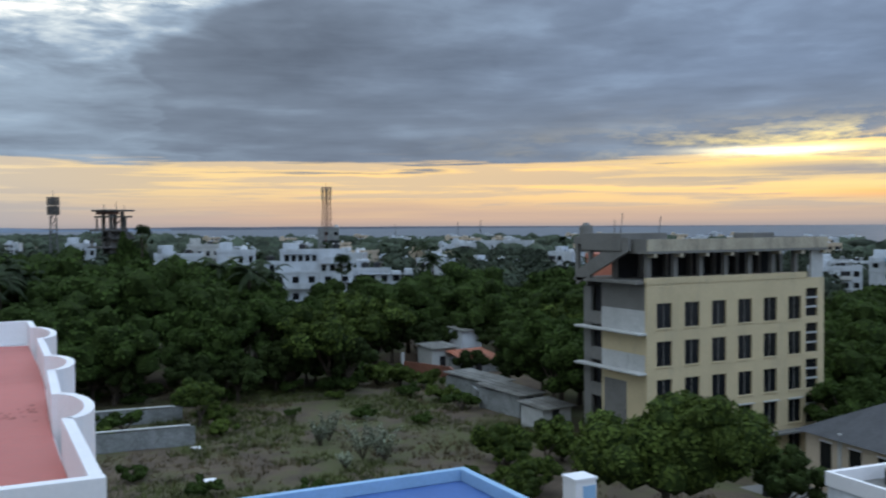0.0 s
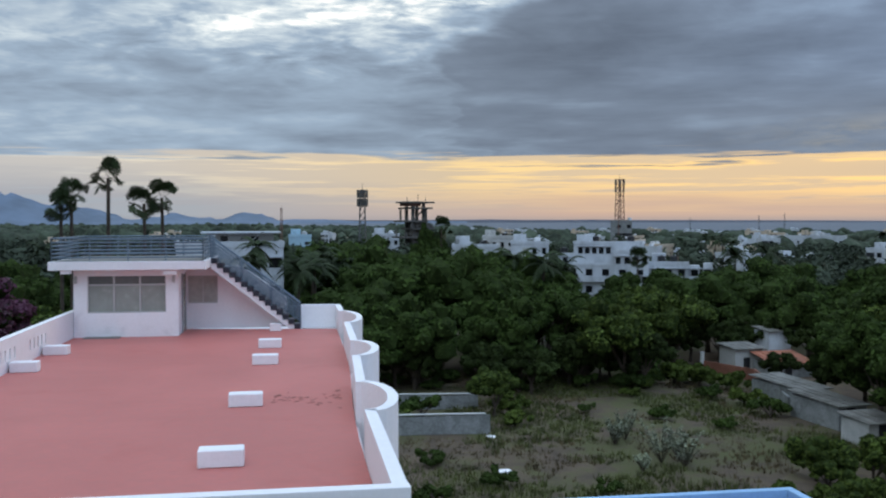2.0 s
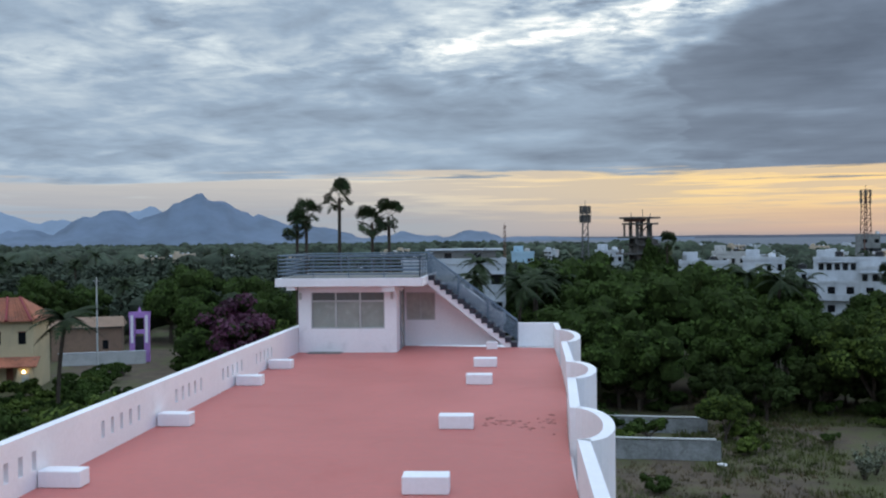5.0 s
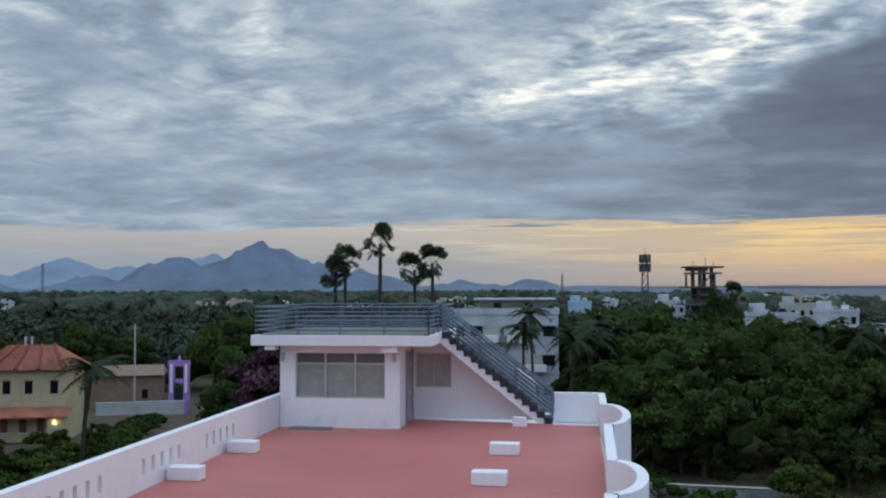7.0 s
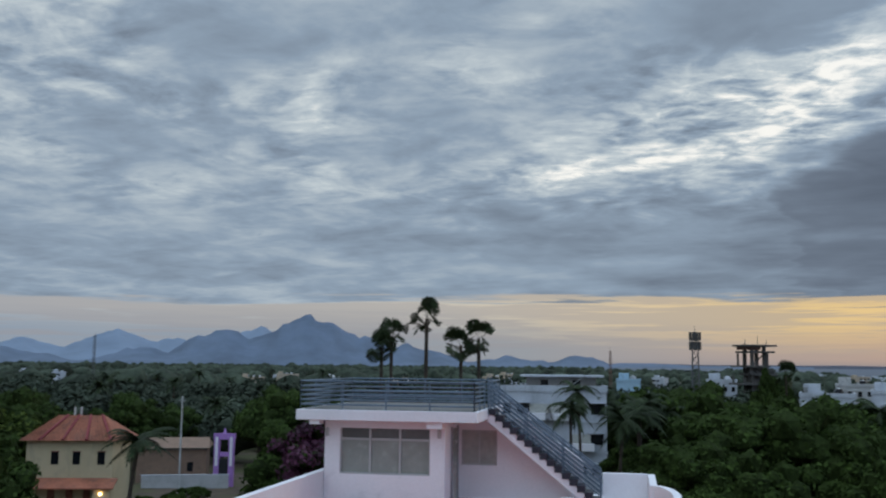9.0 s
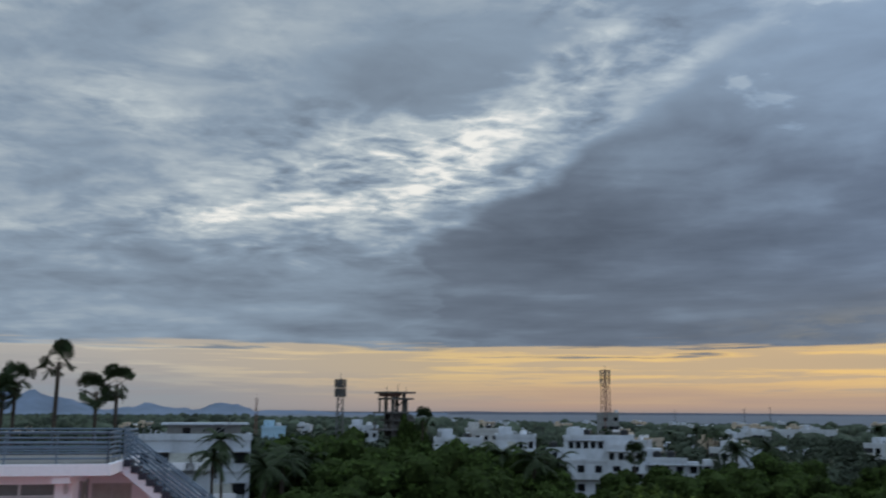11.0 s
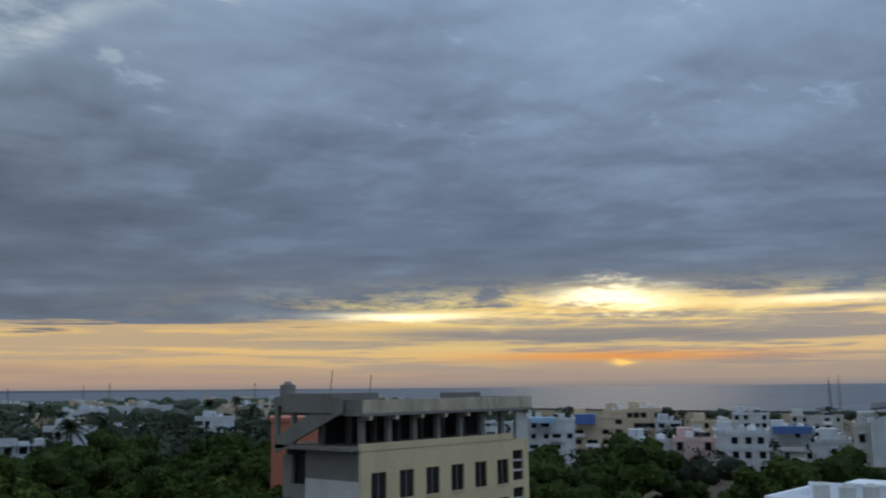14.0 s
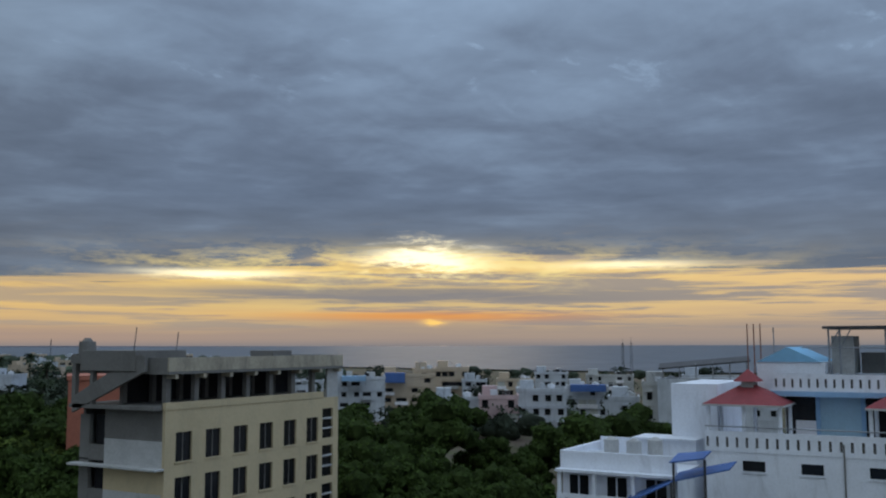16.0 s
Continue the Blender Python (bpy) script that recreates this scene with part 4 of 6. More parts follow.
# undergrowth behind the sheds
for x, y, s in ((47.0, 106.0, 1.1), (50.5, 108.5, 1.25), (54.0, 107.0, 1.1), (57.5, 108.5, 1.2), (61.5, 105.5, 1.2), (62.5, 99.0, 1.1), (52.5, 88.5, 0.8), (54.0, 82.5, 0.9)):
    plant("small", x, y, s)
# past the cream building, and in front of the white hotel
for a, r, kind, s in [(50, 118, "mango", 0.95), (53, 112, "rain", 0.9), (56, 122, "mango", 1.0), (58.5, 124, "rain", 1.1), (62, 126, "mango", 0.8), (65, 118, "neem", 0.8), (68, 128, "rain", 0.95), (70.6, 120, "rain", 1.12), (74, 126, "mango", 0.95),
                      (54, 92, "mango", 0.8), (57, 96, "rain", 0.95), (60, 94, "mango", 0.95), (63.5, 96, "rain", 0.75), (66, 98, "mango", 0.75), (56, 80, "neem", 0.8), (59, 82, "mango", 0.75), (62.5, 84, "mango", 0.75), (65.5, 86, "neem", 0.85), (69, 112, "mango", 0.9), (73, 108, "mango", 0.85), (77, 120, "rain", 0.8)]:
    plant(kind, *lean(a, r), s)
# near tree and shrubs by the lane
plant("near", 36.3, 34.0, 1.12, 40)
plant("small", 43.5, 31.5, 1.0)
plant("light", 33.5, 44.5, 0.46, z=-0.9, label="feathery green bush at the field's edge")
plant("light", 30.5, 42.5, 0.42, z=-0.9, label="feathery green bush at the field's edge")
# left side: orchard and palms
for a, r, kind, s in [(-36.6, 92, "mango", 1.10), (-38, 76, "mango", 0.95), (-41, 84, "rain", 1.05), (-36.5, 64, "neem", 0.85), (-44, 70, "light", 1.4), (-19.0, 88, "mango", 0.98), (-16.5, 92, "light", 1.2), (-13, 98, "mango", 0.9), (-29.5, 66, "small", 0.8), (-25, 70, "small", 0.7), (-33, 56, "small", 1.1), (-27, 58, "scrub", 1.4), (-22, 62, "scrub", 1.5), (-19, 66, "small", 0.9),
                      (-31, 165, "mango", 1.0), (-27.6, 182, "rain", 0.9), (-19.5, 138, "mango", 0.95), (-16, 140, "rain", 1.1), (-10, 128, "mango", 1.0), (-37.4, 108, "mango", 1.0), (-36, 140, "light", 1.5), (-41, 130, "mango", 1.1), (-46, 120, "rain", 1.2), (-12, 112, "neem", 0.9), (-6, 132, "neem", 1.0), (-34, 160, "rain", 1.2), (-28, 172, "mango", 1.2), (-22, 175, "rain", 1.2), (-17, 170, "mango", 1.1), (-12, 165, "rain", 1.1), (-40, 165, "mango", 1.2)]:
    plant(kind, *lean(a, r), s)
for a, r, kind, s in [(-3.3, 98, "coco3", 0.98), (-2.7, 106, "coco3", 1.08), (-0.6, 104, "coco", 1.2), (0.8, 108, "coco", 1.25), (-1.5, 124, "coco", 1.3), (15.4, 122, "coco", 1.2), (17.2, 128, "coco", 1.15), (-38.5, 120, "coco", 1.1), (-18, 126, "coco2", 1.2), (29, 160, "coco", 1.25), (27.4, 165, "coco", 1.2), (41.2, 118, "coco", 1.15)]:
    plant(kind, *lean(a, r), s)
for a, r, kind, s in [(0.6, 128, "neem", 1.4), (0.9, 134, "neem", 1.5), (1.2, 130, "neem", 1.55), (2.8, 136, "mango", 1.3), (4.4, 132, "neem", 1.35), (14.6, 134, "neem", 1.3), (16.0, 138, "neem", 1.25), (27.0, 150, "neem", 1.15), (28.4, 156, "neem", 1.1), (37.6, 128, "neem", 1.2)]:
    plant(kind, *lean(a, r), s)
for a, r, s in [(0.5, 118, 1.3), (2.6, 122, 1.22), (14.2, 126, 1.25), (15.6, 130, 1.2)]:
    plant("coco", *lean(a, r), s)
plant("coco", *lean(-29.3, 102), 1.42, 40, 0.70, label="broad-headed coconut palm before the tiled house")
# palmyras on the skyline behind the stair house, and two by the flats
for kind, a, z in (("fan_tall", -12.1, 23.4), ("fan_left", -14.8, 20.2), ("fan_left", -14.2, 21.3), ("fan_right", -10.0, 20.6), ("fan_right", -8.9, 21.3)):
    plant(kind, *lean(a, 100), z / 20.0, 40 * a)
plant("fan", *lean(21.6, 138), 0.66, 33, label="palmyra palm standing before the white flats")
plant("fan", *lean(9.0, 168), 0.88, 83)
plant("neem", *lean(8.25, 175), 0.85, 30, 2.15, label="dark tree beside the unfinished tower")

# ---- the open field ----
def tufts(name, mat, label, seed, count, region, tall, dens=1.0):
    """Blades of grass in tufts, scattered where the weeds grow."""
    rng = np.random.default_rng(seed)
    V, F = [], []
    x0, x1, y0, y1 = region
    made = 0
    while made < count:
        x, y = rng.uniform(x0, x1), rng.uniform(y0, y1)
        if noise.noise((x * 0.07, y * 0.07, seed)) + 0.5 * noise.noise((x * 0.3, y * 0.3, seed)) < 0.05 - 0.3 * (dens - 1):
            continue
        made += 1
        for k in range(5):
            a, h, r = rng.uniform(0, 6.28), tall * rng.uniform(0.4, 1.2), rng.uniform(0.02, 0.28)
            bx, by = x + r * math.cos(a), y + r * math.sin(a)
            g = ground_z(bx, by) - 0.1
            w = 0.05
            i = len(V)
            V += [(bx - w * math.sin(a), by + w * math.cos(a), g), (bx + w * math.sin(a), by - w * math.cos(a), g), (bx + h * 0.5 * math.cos(a), by + h * 0.5 * math.sin(a), g + 0.1 + h)]
            F.append((i, i + 1, i + 2))
    single(name, raw(name, V, F, mat), mat, label, "grass", "stuff")


tufts("dry_grass", GRASS, "dry brown grass tufts over the field", 3, 4500, (2, 50, 26, 104), 0.35)
tufts("green_grass", GRASS_GREEN, "green weeds in patches over the field", 8, 5500, (2, 48, 50, 104), 0.45)


def make_ruined_wall(x0, y0, x1, y1, z, label):
    w = thing("ruined_wall", x0, y0, 0, math.degrees(math.atan2(y1 - y0, x1 - x0)), label, "wall")
    L, n, rr = math.hypot(x1 - x0, y1 - y0), 9, random.Random(int(x0 * 10))
    tops = [z + rr.uniform(-0.12, 0.06) for _ in range(n + 1)]
    bm = bmesh.new()
    prev = None
    for k in range(n + 1):
        x = L * k / n
        now = [bm.verts.new(p) for p in ((x, -0.12, -0.4), (x, 0.12, -0.4), (x, 0.12, tops[k]), (x, -0.12, tops[k]))]
        if prev:
            for q in range(4):
                bm.faces.new((prev[q], prev[(q + 1) % 4], now[(q + 1) % 4], now[q]))
        else:
            bm.faces.new(now[::-1])
        prev = now
    bm.faces.new(prev)
    part("wall_face", bm, OLD_WALL, w)
    part("coping", boxed(-0.05, L * 0.97, -0.18, 0.18, z + 0.06, z + 0.16, bevel=0.02), CEMENT_PALE, w, "pale cement coping")
    for k in range(4):
        part("pier", boxed(L * k / 3.2, L * k / 3.2 + 0.3, -0.2, 0.2, -0.4, z + 0.03), OLD_WALL, w)


make_ruined_wall(3.0, 72.8, 15.8, 71.8, 1.7, "low mossy concrete wall standing in the field")
make_ruined_wall(4.0, 84.6, 17.0, 83.4, 1.3, "broken grey boundary wall far across the field")
for x, y, k, s in [(17.6, 78.5, "light", 0.56), (19.6, 80.0, "bush", 1.2), (11.0, 80.0, "scrub", 1.3), (18.6, 74.0, "bush", 1.0), (7.0, 84.0, "scrub", 1.3), (8.5, 78.0, "bush", 0.9), (20.5, 86.0, "bush", 0.9),
                   (38, 96, "scrub", 1.7), (42, 93, "bush", 1.8), (44, 91, "bush", 1.7), (40, 98, "scrub", 1.8), (46, 88, "bush", 1.4), (37, 90, "bush", 1.0), (44, 80, "bush", 1.2), (43.5, 74, "scrub", 1.2), (42, 84, "scrub", 0.9), (33, 75, "scrub", 0.8), (37, 70, "scrub", 0.7), (9, 62, "scrub", 0.8), (13, 56, "scrub", 0.8), (8, 52, "scrub", 0.9), (20, 53, "scrub", 0.6), (27, 79, "scrub", 0.6), (34, 49, "light", 0.55), (38, 50, "light", 0.5), (36, 54, "bush", 1.2), (31, 47, "bush", 1.3), (41, 52, "bush", 1.4), (31, 92, "scrub", 1.0), (26, 95, "bush", 1.0), (34, 86, "bush", 0.7), (23, 90, "scrub", 0.7)]:
    plant(k, x, y, s)


def spiky_bush(x, y, size, seed):
    """A pale leggy shrub of upright stems with small grey leaves."""
    rr = random.Random(seed)
    t = thing("milkweed_shrub", x, y, ground_z(x, y), label="pale grey-green leggy shrub in the field", category="shrub", group="pale shrubs")
    bm = bmesh.new()
    V, F = [], []
    for k in range(16):
        a, ln = rr.uniform(0, 6.28), rr.uniform(0.3, 0.75)
        tip = Vector((math.cos(a) * size * ln, math.sin(a) * size * ln, size * rr.uniform(0.7, 1.35)))
        rod(bm, (0, 0, -0.1), tip, 0.03, 0.012, 5)
        for q in range(26):
            p = tip * rr.uniform(0.3, 1.0)
            d = Vector((rr.uniform(-1, 1), rr.uniform(-1, 1), rr.uniform(-0.2, 1))).normalized() * 0.24
            s = d.cross(Vector((rr.uniform(-1, 1), rr.uniform(-1, 1), 1))).normalized() * 0.08
            i = len(V)
            V += [tuple(p), tuple(p + d * 0.5 + s), tuple(p + d), tuple(p + d * 0.5 - s)]
            F.append((i, i + 1, i + 2, i + 3))
    part("stem", bm, BARK, t)
    part("foliage", raw("foliage", V, F, GREY_LEAF), GREY_LEAF, t)


for k, (x, y, s) in enumerate([(26.6, 67.5, 2.0), (26.9, 60.2, 2.5), (28.2, 58.8, 2.1), (25.2, 66.0, 1.6), (29.0, 62.4, 1.6), (24.6, 58.2, 0.9)]):
    spiky_bush(x, y, s, 30 + k)
for x, y, s in [(14.2, 59.3, 0.5), (14.8, 59.0, 0.3), (15.6, 70.4, 0.4)]:
    bm = bmesh.new()
    bmesh.ops.create_icosphere(bm, subdivisions=2, radius=s, matrix=Matrix.Translation((x, y, 0.05)) @ Matrix.Diagonal((1.3, 0.7, 0.35, 1)))
    for v in bm.verts:
        v.co += Vector((0, 0, 0.12)) * noise.noise(v.co * 4)
    single("litter", bm, WHITE, "scrap of white plastic litter lying on the earth", "litter")


# ---- sheds along the field's edge ----
def shed(x, y, turn, w, d, h, wall, roof, label, pitch=0.35, door=True):
    s = thing("shed", x, y, ground_z(x, y), turn, label, "shed")
    part("wall", boxed(0, w, 0, d, -0.4, h), wall, s)
    bm = bmesh.new()
    v = [bm.verts.new(p) for p in ((-0.3, -0.4, h + 0.02), (w + 0.3, -0.4, h + 0.02), (w + 0.3, d + 0.3, h + pitch), (-0.3, d + 0.3, h + pitch))]
    u = [bm.verts.new(q.co + Vector((0, 0, 0.09))) for q in v]
    bm.faces.new(v[::-1]), bm.faces.new(u)
    for k in range(4):
        bm.faces.new((v[k], v[(k + 1) % 4], u[(k + 1) % 4], u[k]))
    r = part("roof", bm, roof, s)
    for k in range(int(w / 0.9)):
        part("sheet_rib", rodded((0.9 * k, -0.4, h + 0.13), (0.9 * k, d + 0.3, h + pitch + 0.11), 0.04, n=5), roof, r)
    if door:
        part("door", boxed(w * 0.3, w * 0.3 + 0.9, -0.03, 0.02, -0.2, 1.9), DARK, s, "dark doorway")
    return s


shed(52.0, 98.5, 6, 3.8, 3.6, 2.9, CEMENT_PALE, ASBESTOS, "small pale hut with a grey sheet roof")
shed(54.6, 94.0, 6, 5.2, 4.2, 1.7, OLD_WALL, TERRACOTTA, "low shed with a faded terracotta roof", 0.9)
shed(58.8, 103.0, 6, 3.2, 3.2, 4.4, WHITE_OLD, ASBESTOS, "white plastered hut behind the sheds")
shed(47.9, 76.5, 10, 3.4, 7.5, 2.0, OLD_WALL, ASBESTOS, "long grey shed under weathered fibre sheets")
shed(46.6, 68.0, 8, 3.0, 6.6, 2.1, OLD_WALL, ASBESTOS, "grey lean-to with a patched sheet roof")
shed(45.2, 61.5, 8, 3.4, 3.2, 2.0, CEMENT_PALE, ASBESTOS, "small white-plastered lean-to beside the block")
w = thing("boundary_wall", 0, 0, 0, label="dark brick boundary wall along the field", category="wall")
for (x0, y0), (x1, y1) in (((48.5, 99.6), (51.4, 92.4)), ((51.4, 92.4), (49.2, 85.0)), ((49.2, 85.0), (46.4, 76.0))):
    d = Vector((x1 - x0, y1 - y0)).normalized()
    n = Vector((-d.y, d.x)) * 0.12
    part("wall_face", prism(bmesh.new(), [(x0 + n.x, y0 + n.y), (x1 + n.x, y1 + n.y), (x1 - n.x, y1 - n.y), (x0 - n.x, y0 - n.y)], -0.4, 1.5), RUST if y0 > 90 else OLD_WALL, w)
part("post", boxed(48.1, 48.5, 99.6, 100.0, -0.3, 2.6, bevel=0.03), CEMENT_PALE, w, "pale concrete gatepost")

# orange building behind the block
o = thing("apartment_house", *lean(38.5, 97), 0, -38.5, label="tall plain brick-orange house behind the cream block", category="building")
part("wall", boxed(0, 7.3, 0, 9, -2, 15.3), ORANGE, o)
part("roof_parapet", boxed(-0.15, 7.45, -0.15, 9.15, 15.3, 15.7), ORANGE, o)


# ---- houses at the lane ----
def hip_roof(bm, x0, x1, y0, y1, z0, z1, inset):
    v = [bm.verts.new(p) for p in ((x0, y0, z0), (x1, y0, z0), (x1, y1, z0), (x0, y1, z0))]
    along = (x1 - x0) >= (y1 - y0)
    if along:
        r = [bm.verts.new((x0 + inset, (y0 + y1) / 2, z1)), bm.verts.new((x1 - inset, (y0 + y1) / 2, z1))]
        for f in ((v[0], v[1], r[1], r[0]), (v[2], v[3], r[0], r[1]), (v[1], v[2], r[1]), (v[3], v[0], r[0])):
            bm.faces.new(f)
    else:
        r = [bm.verts.new(((x0 + x1) / 2, y0 + inset, z1)), bm.verts.new(((x0 + x1) / 2, y1 - inset, z1))]
        for f in ((v[0], v[1], r[0]), (v[1], v[2], r[1], r[0]), (v[2], v[3], r[1]), (v[3], v[0], r[0], r[1])):
            bm.faces.new(f)
    bm.faces.new(v[::-1])
    return bm


g = ground_z(52, 35)
c = thing("cottage", 54.6, 39.8, g, -6, "cream cottage with a dark sheet hip roof", "house")
part("wall", boxed(0, 15, -9, 0, -0.4, 4.7), BEIGE, c)
part("roof", hip_roof(bmesh.new(), -0.6, 15.6, -9.6, 0.6, 4.7, 7.4, 4.5), DARK_ROOF, c, "dark sheet hip roof")
part("roof_cap", boxed(5, 9.5, -5.4, -3.6, 7.1, 7.7), DARK_ROOF, c)
for y in (-2.6, -5.4, -8.0):
    wn = part("window", boxed(-0.03, 0.02, y, y + 1.1, 2.3, 4.2), WINDOW, c)
    part("window_frame", boxed(-0.06, -0.03, y - 0.08, y + 1.18, 4.2, 4.32), WHITE, wn)
part("corner_post", boxed(-0.12, 0.12, -3.6, -3.3, -0.3, 5.1), CEMENT_PALE, c)
part("yard_slab", boxed(-9, 0, -8, 1.5, -0.4, 0.5), CEMENT, c, "grey concrete yard")
t = thing("water_tank", 50.2, 38.8, g + 0.5, label="black plastic water tank beside the cottage", category="tank")
part("body", rodded((0, 0, 0), (0, 0, 1.35), 0.75, n=18), BLACK_TANK, t)
part("lid", rodded((0, 0, 1.35), (0, 0, 1.6), 0.6, 0.3, n=14), BLACK_TANK, t)
lw = thing("low_building", 41.4, 26.4, 0, -4, "low white flat-roofed building with a parapet", "building")
part("wall", boxed(0, 12, -10, 0, -2.5, 4.2), WHITE_OLD, lw)
part("roof_parapet", boxed(-0.1, 12, -0.25, 0.1, 4.2, 5.0), WHITE, lw)
part("roof_parapet", boxed(-0.1, 0.15, -10, -0.25, 4.2, 5.0), WHITE, lw)
part("roof", boxed(0.15, 12, -10, -0.25, 4.2, 4.25), CEMENT, lw)
t = thing("water_tank", 44.9, 24.6, 4.25, label="black plastic tank on a low white roof", category="tank")
part("body", rodded((0, 0, 0), (0, 0, 0.8), 0.7, n=16), BLACK_TANK, t)
part("lid", rodded((0, 0, 0.8), (0, 0, 0.95), 0.5, 0.2, n=12), BLACK_TANK, t)

# sky-blue roof just below
s = thing("blue_building", 0, 0, 0, label="sky-blue painted building with a flat parapet roof", category="building")
part("wall", boxed(6.6, 16.0, 9.0, 22.1, -0.3, 8.9), BLUE, s)
part("roof", boxed(6.9, 15.7, 9.3, 21.8, 8.9, 8.94), BLUE_SHEET, s, "dark blue-grey roof floor")
part("roof_parapet", boxed(6.6, 16.0, 21.8, 22.1, 8.94, 9.4, bevel=0.02), BLUE, s)
part("roof_parapet", boxed(15.7, 16.0, 9.0, 21.8, 8.94, 9.4, bevel=0.02), BLUE, s)
part("roof_parapet", boxed(6.6, 6.9, 9.0, 21.8, 8.94, 9.4), BLUE, s)
s = thing("stair_tower", 26.7, 29.8, 0, label="small white stair head with blue trim", category="stair head")
part("wall", boxed(0, 1.3, 0, 1.2, -0.3, 5.5), WHITE, s)
part("roof", boxed(-0.06, 1.36, -0.06, 1.26, 5.5, 5.62), WHITE, s)
part("wall_panel", boxed(0.45, 1.25, -0.02, -0.001, 0.2, 5.2), BLUE, s, "sky-blue painted panel")


# ---- houses and gate on the other side ----
def make_tiled_house():
    h = thing("tiled_house", *lean(-32.5, 125), 0, 14, "cream two-storey house with red tiled roofs", "house")
    part("wall", boxed(-5.2, 5.2, 0, 8, -0.3, 8.8), YELLOW, h)
    r = part("roof", hip_roof(bmesh.new(), -5.9, 5.9, -0.8, 8.8, 8.8, 11.6, 3.0), TERRACOTTA, h, "red clay tile hip roof")
    for k in range(26):
        x = -5.7 + 0.456 * k
        part("roof_rib", rodded((x, -0.85, 8.88), (x * 0.5, 3.9, 11.58), 0.07, n=5), TERRACOTTA, r)
    for x in (-3.4, -0.6, 2.2, 5.2):
        part("ridge_tile", rodded((x, -0.9, 8.95), (x * 0.5, 3.9, 11.66), 0.16, n=6), RED_TILE, r, "dark red ridge tiles")
    for x in (-1.4, -0.6):
        part("chimney_pipe", rodded((x, 5.4, 9.0), (x, 5.4, 12.6), 0.14, n=6), CEMENT_PALE, h)
    bm = bmesh.new()
    v = [bm.verts.new(p) for p in ((-5.6, -2.0, 3.3), (6.0, -2.0, 3.3), (6.0, 0, 4.3), (-5.6, 0, 4.3), (-5.6, -2.0, 3.15), (6.0, -2.0, 3.15), (6.0, 0, 4.15), (-5.6, 0, 4.15))]
    for q in ((0, 1, 2, 3), (7, 6, 5, 4), (0, 4, 5, 1), (1, 5, 6, 2), (2, 6, 7, 3), (3, 7, 4, 0)):
        bm.faces.new([v[i] for i in q])
    part("porch_roof", bm, TERRACOTTA, h, "red tiled porch roof")
    for x in (-2.2, 0.4, 3.4):
        w = part("window", boxed(x, x + 0.9, -0.04, 0.02, 5.9, 7.4), WINDOW, h)
        part("window_frame", boxed(x - 0.1, x + 1.0, -0.06, -0.01, 7.4, 7.52), RUST, w)
    for x in (-2.4, -0.2, 1.9):
        w = part("window", boxed(x, x + 0.85, -0.04, 0.02, 1.2, 2.9), RUST, h, "brown shuttered window")
        part("window_sill", boxed(x - 0.1, x + 0.95, -0.1, -0.01, 1.08, 1.2), WHITE, w)
    part("porch_wall", boxed(3.6, 5.6, -1.7, -0.01, -0.3, 3.1), YELLOW, h)
    part("doorway", boxed(4.2, 5.0, -1.76, -1.7, 0.2, 2.4), CURTAIN, h)
    lamp = part("porch_lamp", boxed(4.35, 4.6, -1.95, -1.78, 2.5, 2.75, bevel=0.03), BULB, h, "glowing warm porch lamp")


make_tiled_house()
gt = thing("gate_tower", *lean(-24.6, 147), 0, 10, "violet painted gate frame with white trim", "gate")
for x in (0, 2.2):
    part("pillar", boxed(x, x + 0.8, 0, 0.8, -0.3, 7.8, bevel=0.03), PURPLE, gt)
    part("pillar_trim", boxed(x + 0.2, x + 0.6, -0.06, -0.001, 3.0, 7.3), WHITE, gt)
part("lintel", boxed(-0.1, 3.1, 0.05, 0.75, 6.9, 7.8), PURPLE, gt)
part("lintel", boxed(1.0, 3.0, 0.05, 0.75, 4.4, 5.0), PURPLE, gt)
part("finial", rodded((1.5, 0.4, 7.8), (1.5, 0.4, 8.6), 0.3, 0.05, n=10), PURPLE, gt)
part("base_panel", boxed(0.8, 2.2, 0.1, 0.5, -0.3, 4.0), DARK, gt)
yard = thing("compound_wall", *lean(-28.6, 146), 0, 20, "weathered pale compound wall round a bare yard", "wall")
part("wall_face", boxed(0, 12.5, 0, 0.25, -0.3, 1.9), CEMENT_PALE, yard)
part("coping", boxed(-0.05, 12.55, -0.05, 0.3, 1.901, 2.0), WHITE_OLD, yard)
hs = thing("house", *lean(-28.9, 154), 0, 20, "plain brown plastered house with a low sheet roof", "house")
part("wall", boxed(0, 10.5, 0, 6, -0.3, 5.2), BROWN, hs)
part("roof", hip_roof(bmesh.new(), -0.5, 11.0, -0.6, 6.6, 5.2, 6.6, 0.4), BROWN, hs, "low dusty brown roof")
part("coping", boxed(-0.1, 10.6, -0.12, -0.002, 4.9, 5.15), CEMENT, hs)
part("window", boxed(7.6, 8.5, -0.05, 0.02, 1.6, 3.0), WINDOW, hs)
p = thing("utility_pole", *lean(-26.5, 140), 0, label="thin concrete utility pole in the yard", category="pole")
part("pole", rodded((0, 0, 0), (0, 0, 13.6), 0.16, 0.1), CEMENT_PALE, p)
part("crossarm", rodded((-0.5, 0, 13.0), (0.5, 0, 13.0), 0.05), GALV, p)
for k in range(60):
    a, r = random.uniform(-42, -13), random.uniform(52, 118)
    if -36 < a < -18.5 and r > 64:
        continue
    plant(random.choice(("scrub", "scrub", "small", "bush", "light")), *lean(a, r), random.uniform(0.8, 1.3))
